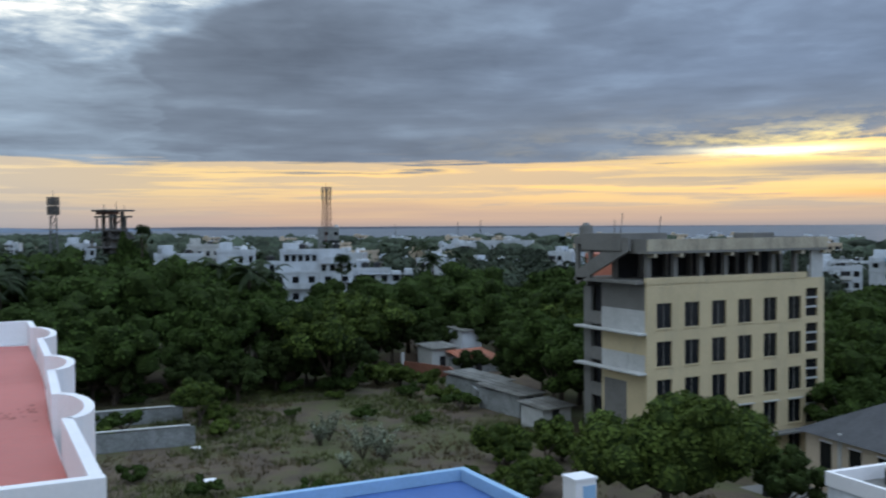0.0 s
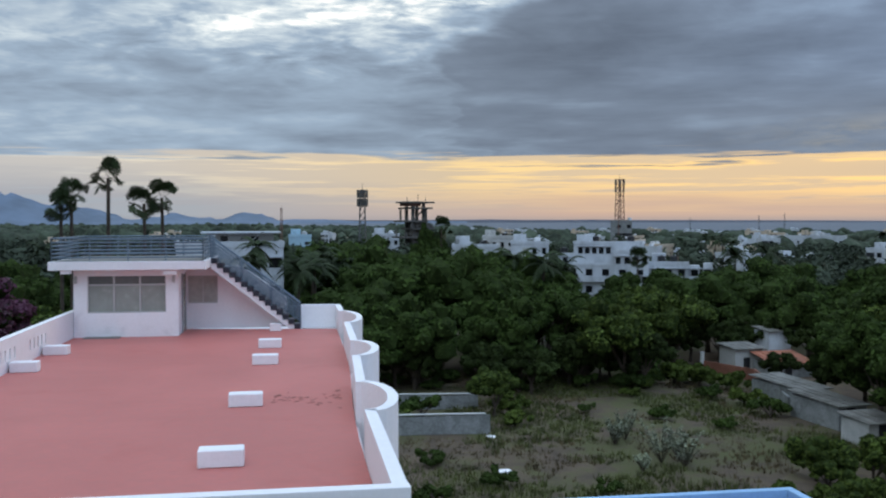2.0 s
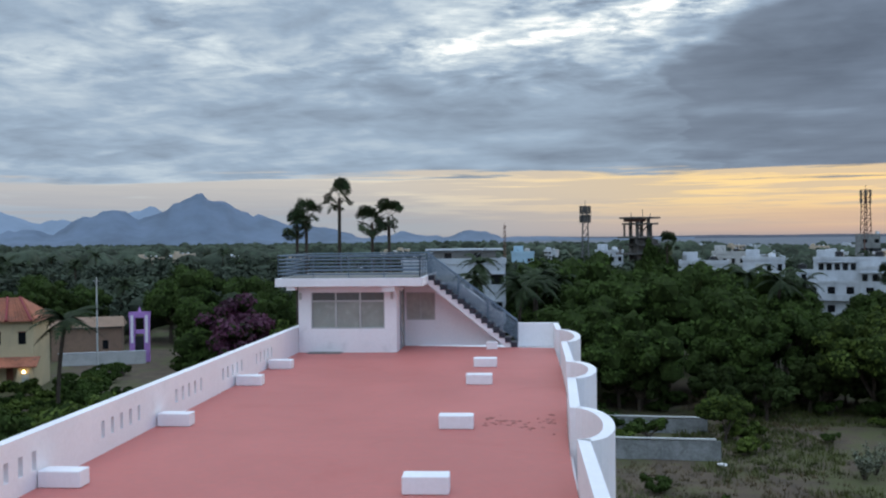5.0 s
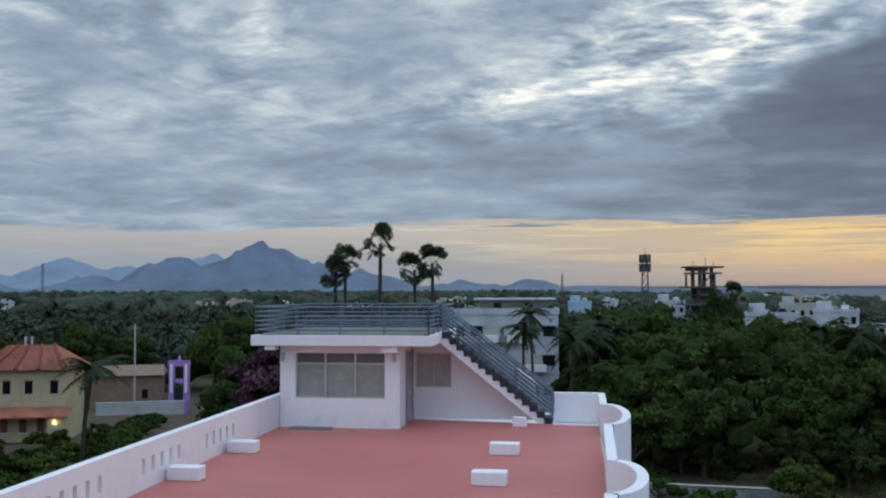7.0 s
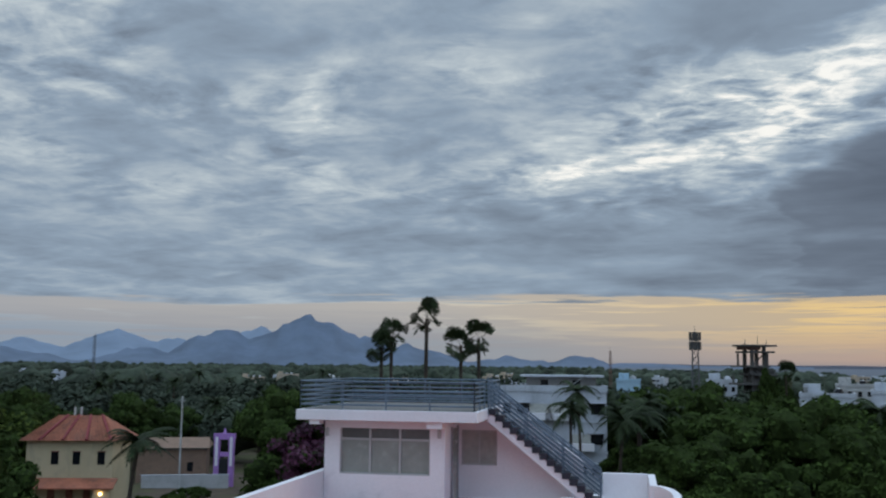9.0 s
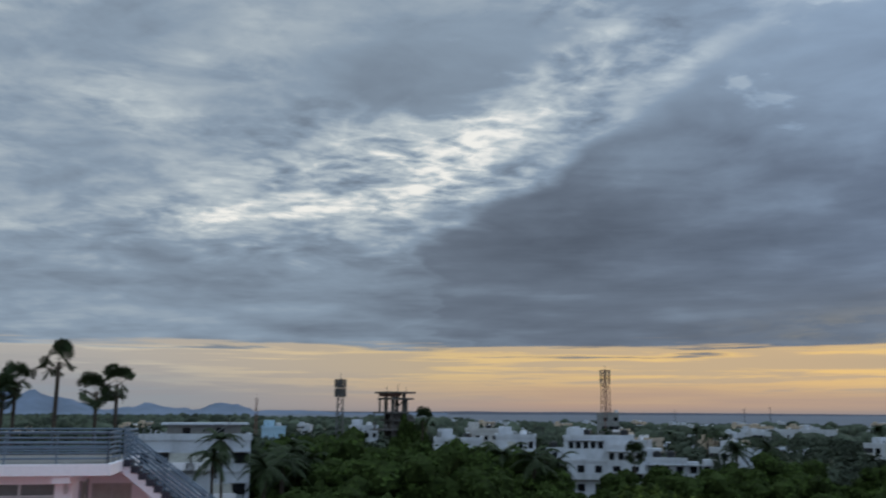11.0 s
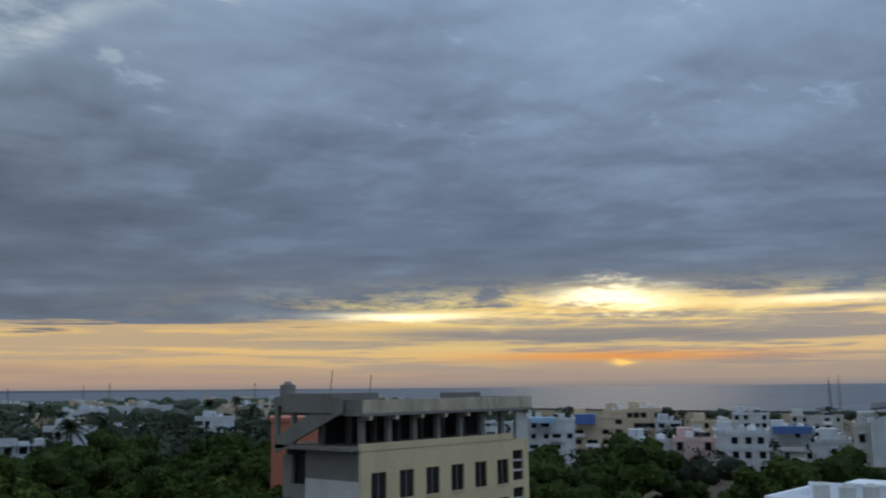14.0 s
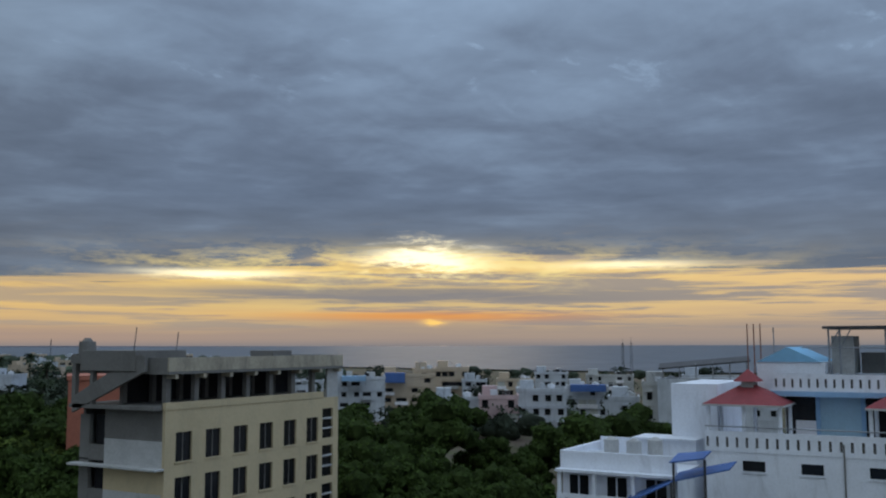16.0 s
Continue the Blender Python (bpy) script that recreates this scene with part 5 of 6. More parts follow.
for k in range(44):
    a, r = random.uniform(-35, -20), random.uniform(62, 106)
    plant(random.choice(("scrub", "scrub", "bush")), *lean(a, r), random.uniform(0.9, 1.6))
for k in range(34):
    a, r = random.uniform(-37, -25.5), random.uniform(92, 119)
    plant(random.choice(("scrub", "scrub", "bush")), *lean(a, r), random.uniform(1.0, 1.6))
for k in range(10):
    plant("scrub", *lean(random.uniform(-28.6, -25.0), random.uniform(124, 138)), random.uniform(0.8, 1.1))
b = broad_tree("bougainvillea", 40, 4.2, 9.0, 2.0, 54, 150, 0.24, BLOOM, "dark magenta flowering bougainvillea over a tree")
b.matrix_basis = pose(*lean(-18.9, 84), 5.2, 0, 0, 20)

# ---- town ----
PALE_BLUE = material("pale_blue_paint", (0.36, 0.52, 0.62), 0.7, 0.06, 8, 0.4, 0.1)

def block(name, x, y, turn, w, d, h, wall, label, floors, cols, roofbits=True, category="building", base=0.0, group=""):
    """A flat-roofed building: floor bands, windows with sills, a parapet and things on the roof. Front faces -y before turning."""
    b = thing(name, x, y, ground_z(x, y), turn, label, category, group)
    part("wall", boxed(-w / 2, w / 2, 0, d, -0.5, h), wall, b)
    fh = h / floors
    part("roof_parapet", boxed(-w / 2 - 0.12, w / 2 + 0.12, -0.12, 0.15, h, h + 0.8), wall, b)
    part("roof_parapet", boxed(-w / 2 - 0.12, -w / 2 + 0.15, 0.15, d, h, h + 0.8), wall, b)
    part("roof_parapet", boxed(w / 2 - 0.15, w / 2 + 0.12, 0.15, d, h, h + 0.8), wall, b)
    rr = random.Random(int(abs(x) * 13 + abs(y) * 3))
    ww, wh = rr.choice((0.45, 0.6, 0.8)), rr.choice((1.1, 1.3, 1.5))
    me = mesh_of("window", boxed(-ww, ww, -0.05, 0.0, 0, wh), WINDOW)
    wide = mesh_of("window", boxed(-ww * 1.7, ww * 1.7, -0.05, 0.0, -0.2, wh), rr.choice((WINDOW, DARK, CURTAIN)))
    sh = mesh_of("sunshade", boxed(-ww - 0.2, ww + 0.2, -0.5, 0.0, wh + 0.12, wh + 0.22), wall)
    balcony = mesh_of("balcony", boxed(-ww * 1.7 - 0.4, ww * 1.7 + 0.4, -1.0, -0.101, -0.75, 0.15), rr.choice((wall, WHITE, CEMENT_PALE)))
    for f in range(floors):
        z = f * fh
        if f:
            part("floor_band", boxed(-w / 2 - 0.1, w / 2 + 0.1, -0.1, -0.002, z - 0.12, z + 0.12), wall, b)
        if h - z > 12.5:
            continue
        for k in range(cols):
            pick = rr.random()
            if pick < 0.22:
                continue
            wn = part("window", wide if pick > 0.78 else me, WINDOW, b)
            wn.location = (-w / 2 + w * (k + 0.5) / cols + rr.uniform(-0.2, 0.2), 0, z + 0.95)
            if pick > 0.78:
                part("balcony", balcony, wall, wn)
            else:
                part("sunshade", sh, wall, wn)
    if roofbits:
        part("stair_head", boxed(-w / 2 + 0.6, -w / 2 + 3.6, d * 0.4, d * 0.4 + 3.5, h, h + 2.4, bevel=0.04), wall, b)
        t = part("water_tank", rodded((w * 0.2, d * 0.5, h), (w * 0.2, d * 0.5, h + 1.5), 0.8, n=12), BLACK_TANK if rr.random() < 0.5 else WHITE_OLD, b)
        part("lid", rodded((w * 0.2, d * 0.5, h + 1.5), (w * 0.2, d * 0.5, h + 1.75), 0.5, 0.2, n=10), CEMENT_PALE, t)
    for k in range(2):
        x, y, s = rr.uniform(-w / 2 + 0.8, w / 2 - 0.8), rr.uniform(0.8, d - 1.2), rr.uniform(0.35, 0.75)
        part("roof_box", boxed(x - s, x + s, y - 0.5, y + 0.5, h, h + rr.uniform(0.9, 1.9), bevel=0.03), rr.choice((wall, CEMENT_PALE, OLD_WALL, WHITE_OLD)), b)
    part("roof_pipe", rodded((rr.uniform(-w / 3, w / 3), d * 0.3, h), (rr.uniform(-w / 3, w / 3), d * 0.3, h + rr.uniform(2.0, 3.2)), 0.06, n=5), OLD_WALL, b)
    return b


def facing(a0, a1, el, dist, d, wall, label, floors, cols, name="house", bits=True):
    """A building seen between two bearings, its roofline el degrees from the level of the eye."""
    a = (a0 + a1) / 2
    w = dist * math.tan(radians(abs(a1 - a0) / 2)) * 2
    x, y = lean(a, dist)
    return block(name, x, y, -a, w, d, 18.6 + dist * math.tan(radians(el + 0.1)) - 0.8 - ground_z(x, y), wall, label, floors, cols, bits)


def make_flats():
    """The long white flats with banded balconies and stepped roofs."""
    b = thing("apartment_block", *lean(20.9, 165), 0, -20, "long white four-storey flats with banded balconies", "building")
    for x0, x1, y, h in ((-14.5, -2.6, 0, 10.4), (-13.0, -2.6, 3, 12.2), (-2.6, 3.6, -1.2, 12.9), (-10.0, 2.0, 2.5, 14.4), (3.6, 10.6, 0, 10.8), (10.6, 15.0, 0.5, 8.2)):
        part("wall", boxed(x0, x1, y, y + 12, -0.5, h), TOWN_WHITE, b)
        part("roof_parapet", boxed(x0 - 0.1, x1 + 0.1, y - 0.1, y + 0.15, h + 0.001, h + 0.5), TOWN_WHITE, b)
    part("upper_band", boxed(10.8, 12.6, 0.7, 3, 8.2, 10.6), TOWN_WHITE, b)
    part("upper_band", boxed(13.4, 14.8, 0.7, 3, 8.2, 11.0), TOWN_WHITE, b)
    me = mesh_of("window", boxed(-0.6, 0.6, -0.06, 0.0, 0, 1.2), WINDOW)
    for x0, x1, y, cols in ((-14.5, -2.6, 0, 4), (-2.6, 3.6, -1.2, 2), (3.6, 10.6, 0, 3), (10.6, 15.0, 0.5, 2)):
        for f in range(4):
            z = -1.8 + 3.1 * f
            if x0 < -10:
                part("balcony", boxed(x0 - 0.3, x1, y - 1.1, y, z + 0.05, z + 0.25), TOWN_WHITE, b)
                part("balcony_front", boxed(x0 - 0.3, x1, y - 1.1, y - 0.98, z + 0.25, z + 1.0), TOWN_WHITE, b)
            elif x0 > 3:
                part("ledge", boxed(x0, x1, y - 0.6, y, z + 2.55, z + 2.7), TOWN_WHITE, b)
            for k in range(cols):
                wn = part("window", me, WINDOW, b)
                wn.location = (x0 + (x1 - x0) * (k + 0.5) / cols, y, z + 1.15)
    pair = mesh_of("window", boxed(-0.42, 0.42, -0.06, 0.0, 0, 1.15), WINDOW)
    for x0, x1, y, z, n in ((-13.0, -10.2, 3, 10.7, 1), (-2.6, 3.6, -1.2, 10.9, 4), (-9.4, -3.0, 2.5, 12.6, 5), (-2.6, 3.6, -1.2, 4.2, 4), (-2.6, 3.6, -1.2, 7.4, 4)):
        part("ledge", boxed(x0, x1, y - 0.45, y - 0.001, z + 1.35, z + 1.48), TOWN_WHITE, b)
        for k in range(n):
            wn = part("window", pair, WINDOW, b)
            wn.location = (x0 + (x1 - x0) * (k + 0.5) / n, y - 0.01, z)
    for x, z in ((4.4, 8.3), (10.0, 8.3), (4.4, 5.2), (10.0, 5.2)):
        part("downpipe", rodded((x, -0.12, -0.3), (x, -0.12, z + 2.2), 0.09, n=5), OLD_WALL, b)
    for x, y, z in ((-12.0, 6, 12.2), (-6, 6, 14.4), (0.5, 5, 14.4), (6, 4, 10.8), (8.4, 5, 10.8)):
        t = part("water_tank", rodded((x, y, z), (x, y, z + 1.3), 0.75, n=12), BLACK_TANK, b)
        part("lid", rodded((x, y, z + 1.3), (x, y, z + 1.5), 0.5, 0.2, n=10), BLACK_TANK, t)
    part("stair_head", boxed(-9.6, -6.6, 5, 8.5, 14.4, 16.0, bevel=0.03), TOWN_WHITE, b)
    part("stair_head", boxed(4.4, 6.8, 4.6, 8.0, 10.8, 12.6, bevel=0.03), TOWN_WHITE, b)
    part("shade_panel", boxed(6.2, 8.0, -0.03, 0.02, 5.0, 7.0), DARK, b)


make_flats()
facing(-7.9, -1.2, -1.35, 122, 9, TOWN_WHITE, "white two-storey house with a flat roof", 4, 6, "villa", False)
v = thing("roof_room", *lean(-3.9, 126), 17.6 - 2.0, 4, label="grey rooftop room under a thin white slab", category="rooftop room")
part("wall", boxed(-4.6, 4.6, 0, 5, -0.6, 1.4), CEMENT, v)
part("roof", boxed(-5.4, 5.6, -0.8, 5.8, 1.4, 1.62), TOWN_WHITE, v)
for x in (-2.2, 2.0):
    part("window", boxed(x - 0.5, x + 0.5, -0.05, 0.02, 0.2, 1.0), WINDOW, v)


def lattice_mast(x, y, top, wide, label, panels, tint):
    m = thing("radio_mast", x, y, 0, random.uniform(0, 90), label, "mast")
    n = max(8, int(top / 2.2))
    for sx in (-1, 1):
        for sy in (-1, 1):
            part("leg", rodded((sx * wide, sy * wide, -0.3), (sx * wide * 0.55, sy * wide * 0.55, top), 0.10 * wide + 0.03, 0.075 * wide + 0.025, n=5), tint, m)
    bm = bmesh.new()
    for k in range(n):
        z0, z1 = top * k / n, top * (k + 1) / n
        w0, w1 = wide * (1 - 0.45 * k / n), wide * (1 - 0.45 * (k + 1) / n)
        for s in (-1, 1):
            rod(bm, (-w0, s * w0, z0), (w1, s * w1, z1), 0.042 * wide + 0.018, n=4)
            rod(bm, (s * w0, w0, z0), (s * w1, -w1, z1), 0.042 * wide + 0.018, n=4)
            rod(bm, (-w1, s * w1, z1), (w1, s * w1, z1), 0.042 * wide + 0.018, n=4)
            rod(bm, (s * w1, -w1, z1), (s * w1, w1, z1), 0.042 * wide + 0.018, n=4)
    part("bracing", bm, tint, m)
    pm = mesh_of("antenna_panel", boxed(-0.36, 0.36, -0.2, 0.2, 0, 2.6, bevel=0.05), DARK_CONCRETE)
    for k in range(panels):
        a = k * math.tau / 6
        p = part("antenna_panel", pm, DARK_CONCRETE, m)
        p.matrix_basis = pose(math.cos(a) * (wide * 0.6 + 0.9), math.sin(a) * (wide * 0.6 + 0.9), top - 2.6 - 2.9 * (k // 6), 0, 0, math.degrees(a) + 90)
    part("tip", rodded((0, 0, top - 1), (0, 0, top + 2.0), 0.06, n=5), tint, m)
    return m


lattice_mast(*lean(4.0, 300), 29.0, 1.3, "steel lattice mast with antenna panels coloured dark as backlit", 12, MAST_STEEL)
lattice_mast(*lean(20.0, 400), 36.5, 1.9, "red and white lattice mast on the skyline", 10, MAST_RED)
m2 = block("rooftop_hut", *lean(20.1, 398), -20, 9, 6, 18.2, OLD_WALL, "dark flat rooftop at the mast's foot", 5, 4, False)
lattice_mast(*lean(-0.95, 480), 25.5, 0.7, "thin distant lattice mast above the trees", 0, MAST_RED)
lattice_mast(*lean(-31.5, 700), 36.0, 1.0, "thin distant lattice mast before the hills", 0, MAST_STEEL)
for a in (71.1, 71.6):
    lattice_mast(*lean(a, 420), 18.8 + (a - 71) * 1.5, 0.6, "slim dark mast among the seaside roofs", 0, DARK_ROOF)
for a in (27.9, 29.3, 37.5, 24.0):
    lattice_mast(*lean(a, 1100), 22.0 + (a % 3) * 2, 0.7, "slim far mast by the shore", 0, MAST_STEEL)


def make_frame_tower():
    t = thing("water_tower", *lean(7.3, 250), 0, 25, "unfinished concrete tower of stacked open frames", "tower")
    for sx in (-1.7, 1.7):
        for sy in (-1.7, 1.7):
            part("column", boxed(sx - 0.35, sx + 0.35, sy - 0.35, sy + 0.35, -0.5, 24.0), DARK_CONCRETE, t)
    for z, w0, w1 in ((14.0, -5.6, 3.0), (16.4, -2.6, 4.6), (18.4, -5.0, 2.6), (22.0, -3.6, 4.0), (23.6, -4.4, 4.6)):
        part("platform", boxed(w0, w1, -3.0, 3.0, z, z + 0.45), DARK_CONCRETE, t)
    part("shaft", boxed(-1.4, 1.4, -1.4, 1.4, -0.5, 18.4), DARK_CONCRETE, t)
    part("tank_wall", boxed(-3.6, 0.5, -2.2, 2.2, 22.8, 24.0), MAST_RED, t)
    for x, y, z, h in ((-2.8, -2.6, 16.85, 1.55), (2.2, -2.4, 16.85, 1.55), (-4.4, -2.6, 14.45, 1.2), (-4.6, 2.4, 14.45, 1.9), (3.9, -2.6, 16.85, 1.1), (-3.2, 2.4, 18.85, 3.1), (2.0, -2.6, 18.85, 3.1)):
        part("strut", boxed(x - 0.2, x + 0.2, y - 0.2, y + 0.2, z, z + h), DARK_CONCRETE, t)
    for z0, z1, s in ((18.4, 22.0, 1), (14.0, 18.4, -1)):
        part("brace", rodded((-1.7 * s, -1.9, z0 + 0.4), (1.7 * s, -1.9, z1), 0.18, n=5), DARK_CONCRETE, t)
    part("tank_wall", boxed(1.4, 4.0, -2.0, 2.0, 16.85, 18.2), DARK_CONCRETE, t)
    for x, h in ((1.0, 26.2), (-2.6, 25.4), (3.4, 25.2)):
        part("aerial", rodded((x, 0, 24.0), (x, 0, h), 0.08, n=5), MAST_STEEL, t)


make_frame_tower()

facing(9.7, 12.6, -1.55, 190, 10, TOWN_WHITE, "long white flat-roofed house behind the grove", 3, 5)
facing(13.4, 15.8, -1.35, 215, 10, TOWN_WHITE, "pale plastered house among the trees", 4, 4)
facing(11.6, 13.6, -1.0, 260, 9, CEMENT_PALE, "grey flat-roofed house behind the grove", 4, 4)
facing(4.6, 6.3, -0.85, 270, 9, TOWN_WHITE, "pale house beside the unfinished tower", 4, 4)
facing(-0.6, 0.8, -0.9, 280, 9, PALE_BLUE, "pale blue house above the trees", 4, 3)

# seaside streets beyond the cream block
for a0, a1, el, r, d, wall, label, fl, co in [
    (53.2, 56.7, -2.0, 230, 12, TOWN_WHITE, "white flat-roofed house with a blue tank", 4, 5),
    (56.5, 59.7, -1.85, 250, 12, BEIGE, "beige flat-roofed house near the shore", 4, 4),
    (58.4, 59.8, -1.55, 252, 8, BEIGE, "narrow beige house near the shore", 4, 1),
    (59.75, 61.8, -1.45, 270, 12, BEIGE, "beige house with a row of windows", 4, 5),
    (61.4, 62.9, -2.2, 262, 9, TOWN_WHITE, "small white house near the shore", 4, 2),
    (63.5, 65.8, -2.15, 280, 10, BEIGE, "low beige house with a rooftop turret", 3, 4),
    (59.6, 62.6, -3.25, 190, 8, TOWN_WHITE, "white house among the trees", 3, 4),
    (62.4, 64.8, -3.15, 186, 9, PINK, "pink plastered house with balconies", 3, 3),
    (64.7, 67.7, -2.75, 200, 9, TOWN_WHITE, "pale three-storey house with a blue door", 3, 4),
    (65.8, 67.8, -1.75, 300, 9, TOWN_WHITE, "white house close to the sea", 4, 4),
    (67.7, 70.2, -2.6, 240, 9, TOWN_WHITE, "pale house under a blue sheet roof", 3, 4),
    (68.9, 71.7, -1.9, 300, 9, CEMENT_PALE, "grey house with roof terraces", 4, 5),
    (72.2, 74.6, -2.3, 170, 9, CEMENT_PALE, "grey three-storey block with dark bands", 4, 3),
    (74.5, 80.0, -1.9, 230, 9, TOWN_WHITE, "long pale block behind the hotel", 4, 6),
    (50.0, 53.0, -2.2, 300, 9, TOWN_WHITE, "white house near the shore", 3, 4),
    (70.2, 72.0, -3.2, 180, 8, TOWN_WHITE, "white house behind the trees", 3, 3),
]:
    facing(a0, a1, el, r, d, wall, label, fl, co)
for a, r, w, z0, z1, mat, label in [(57.3, 246, 5.5, 8.6, 11.3, BLUE_SHEET, "dark blue tarpaulin sheet hung on a roof"), (69.0, 236, 9, 6.8, 8.6, BLUE_SHEET, "blue sheet roof over a terrace"), (54.8, 226, 6, 9.8, 11.2, BLUE, "blue tarpaulin over a rooftop")]:
    s = thing("rooftop_shelter", *lean(a, r), z0, -a, label, "shelter")
    part("sheet", boxed(-w / 2, w / 2, -0.2, 3.0, 0.1, z1 - z0, bevel=0.05), mat, s)
    for x in (-w / 2, w / 2 - 0.12):
        part("post", boxed(x, x + 0.12, -0.3, -0.21, -1.0, z1 - z0), GALV, s)
c = thing("rooftop_canopy", *lean(75.8, 168), 12.9, -75.8, "dark sheet canopy on thin posts over a roof", "canopy")
bm = bmesh.new()
prism(bm, [(-7.8, 0), (7.6, 0), (7.6, 6), (-7.8, 6)], 2.5, 2.75)
for q in bm.verts:
    q.co.z += 0.16 * q.co.x * (q.co.x < 1) + 0.16 * (q.co.x >= 1) + 0.12 * q.co.y
part("sheet", bm, DARK_ROOF, c)
for k in range(6):
    x = -7 + 2.8 * k
    part("post", rodded((x, 0.3, -0.4), (x, 0.3, 2.55 + 0.16 * min(x, 1)), 0.1, n=6), GALV, c)
part("roof_deck", boxed(-8, 8, 0, 8, -12.5, -0.3), TOWN_WHITE, c, "pale storey under the canopy")


# ---- the white hotel ----
def slotted(b, x, y0, y1, z0, z1, mat, step, label=""):
    """A parapet in the plane x with upright slots."""
    bm = bmesh.new()
    za, zb = z0 + (z1 - z0) * 0.22, z0 + (z1 - z0) * 0.72
    box(bm, x, x + 0.2, y0, y1, z0, za)
    box(bm, x, x + 0.2, y0, y1, zb, z1)
    y = y0
    while y + step < y1:
        box(bm, x, x + 0.2, y, y + step * 0.72, za, zb)
        y += step
    box(bm, x, x + 0.2, y, y1, za, zb)
    p = part("parapet", bm, mat, b, label)
    part("slot_back", boxed(x + 0.201, x + 0.23, y0, y1, za, zb), CEMENT, p)


def pavilion(y0, y1, label, cupola=True):
    x0, x1 = 72.3, 76.5
    g = thing("roof_gazebo", 0, 0, 0, label=label, category="gazebo")
    ym = (y0 + y1) / 2
    part("roof", hip_roof(bmesh.new(), x0 - 0.5, x1 + 0.5, y0 - 0.35, y1 + 0.35, 14.1, 15.6, 2.6), RED_TILE, g, "red painted hip roof")
    part("eave", boxed(x0 - 0.5, x1 + 0.5, y0 - 0.35, y1 + 0.35, 13.95, 14.098), CEMENT_PALE, g)
    for x in (x0, x1):
        for y in (y0, ym, y1):
            part("column", rodded((x, y, 10.8), (x, y, 13.95), 0.15, n=10), HOTEL_WHITE, g)
    if cupola:
        part("cupola_roof", hip_roof(bmesh.new(), 73.4, 75.4, ym - 0.95, ym + 0.95, 15.75, 16.7, 0.98), RED_TILE, g, "small red cupola roof")
        part("cupola_wall", boxed(73.9, 74.9, ym - 0.45, ym + 0.45, 15.2, 15.75), CEMENT_PALE, g)
    return g


GABLE_BLUE = material("bright_sky_blue_sheet", (0.24, 0.50, 0.72), 0.7, 0.06, 8, 0.4, 0.1)


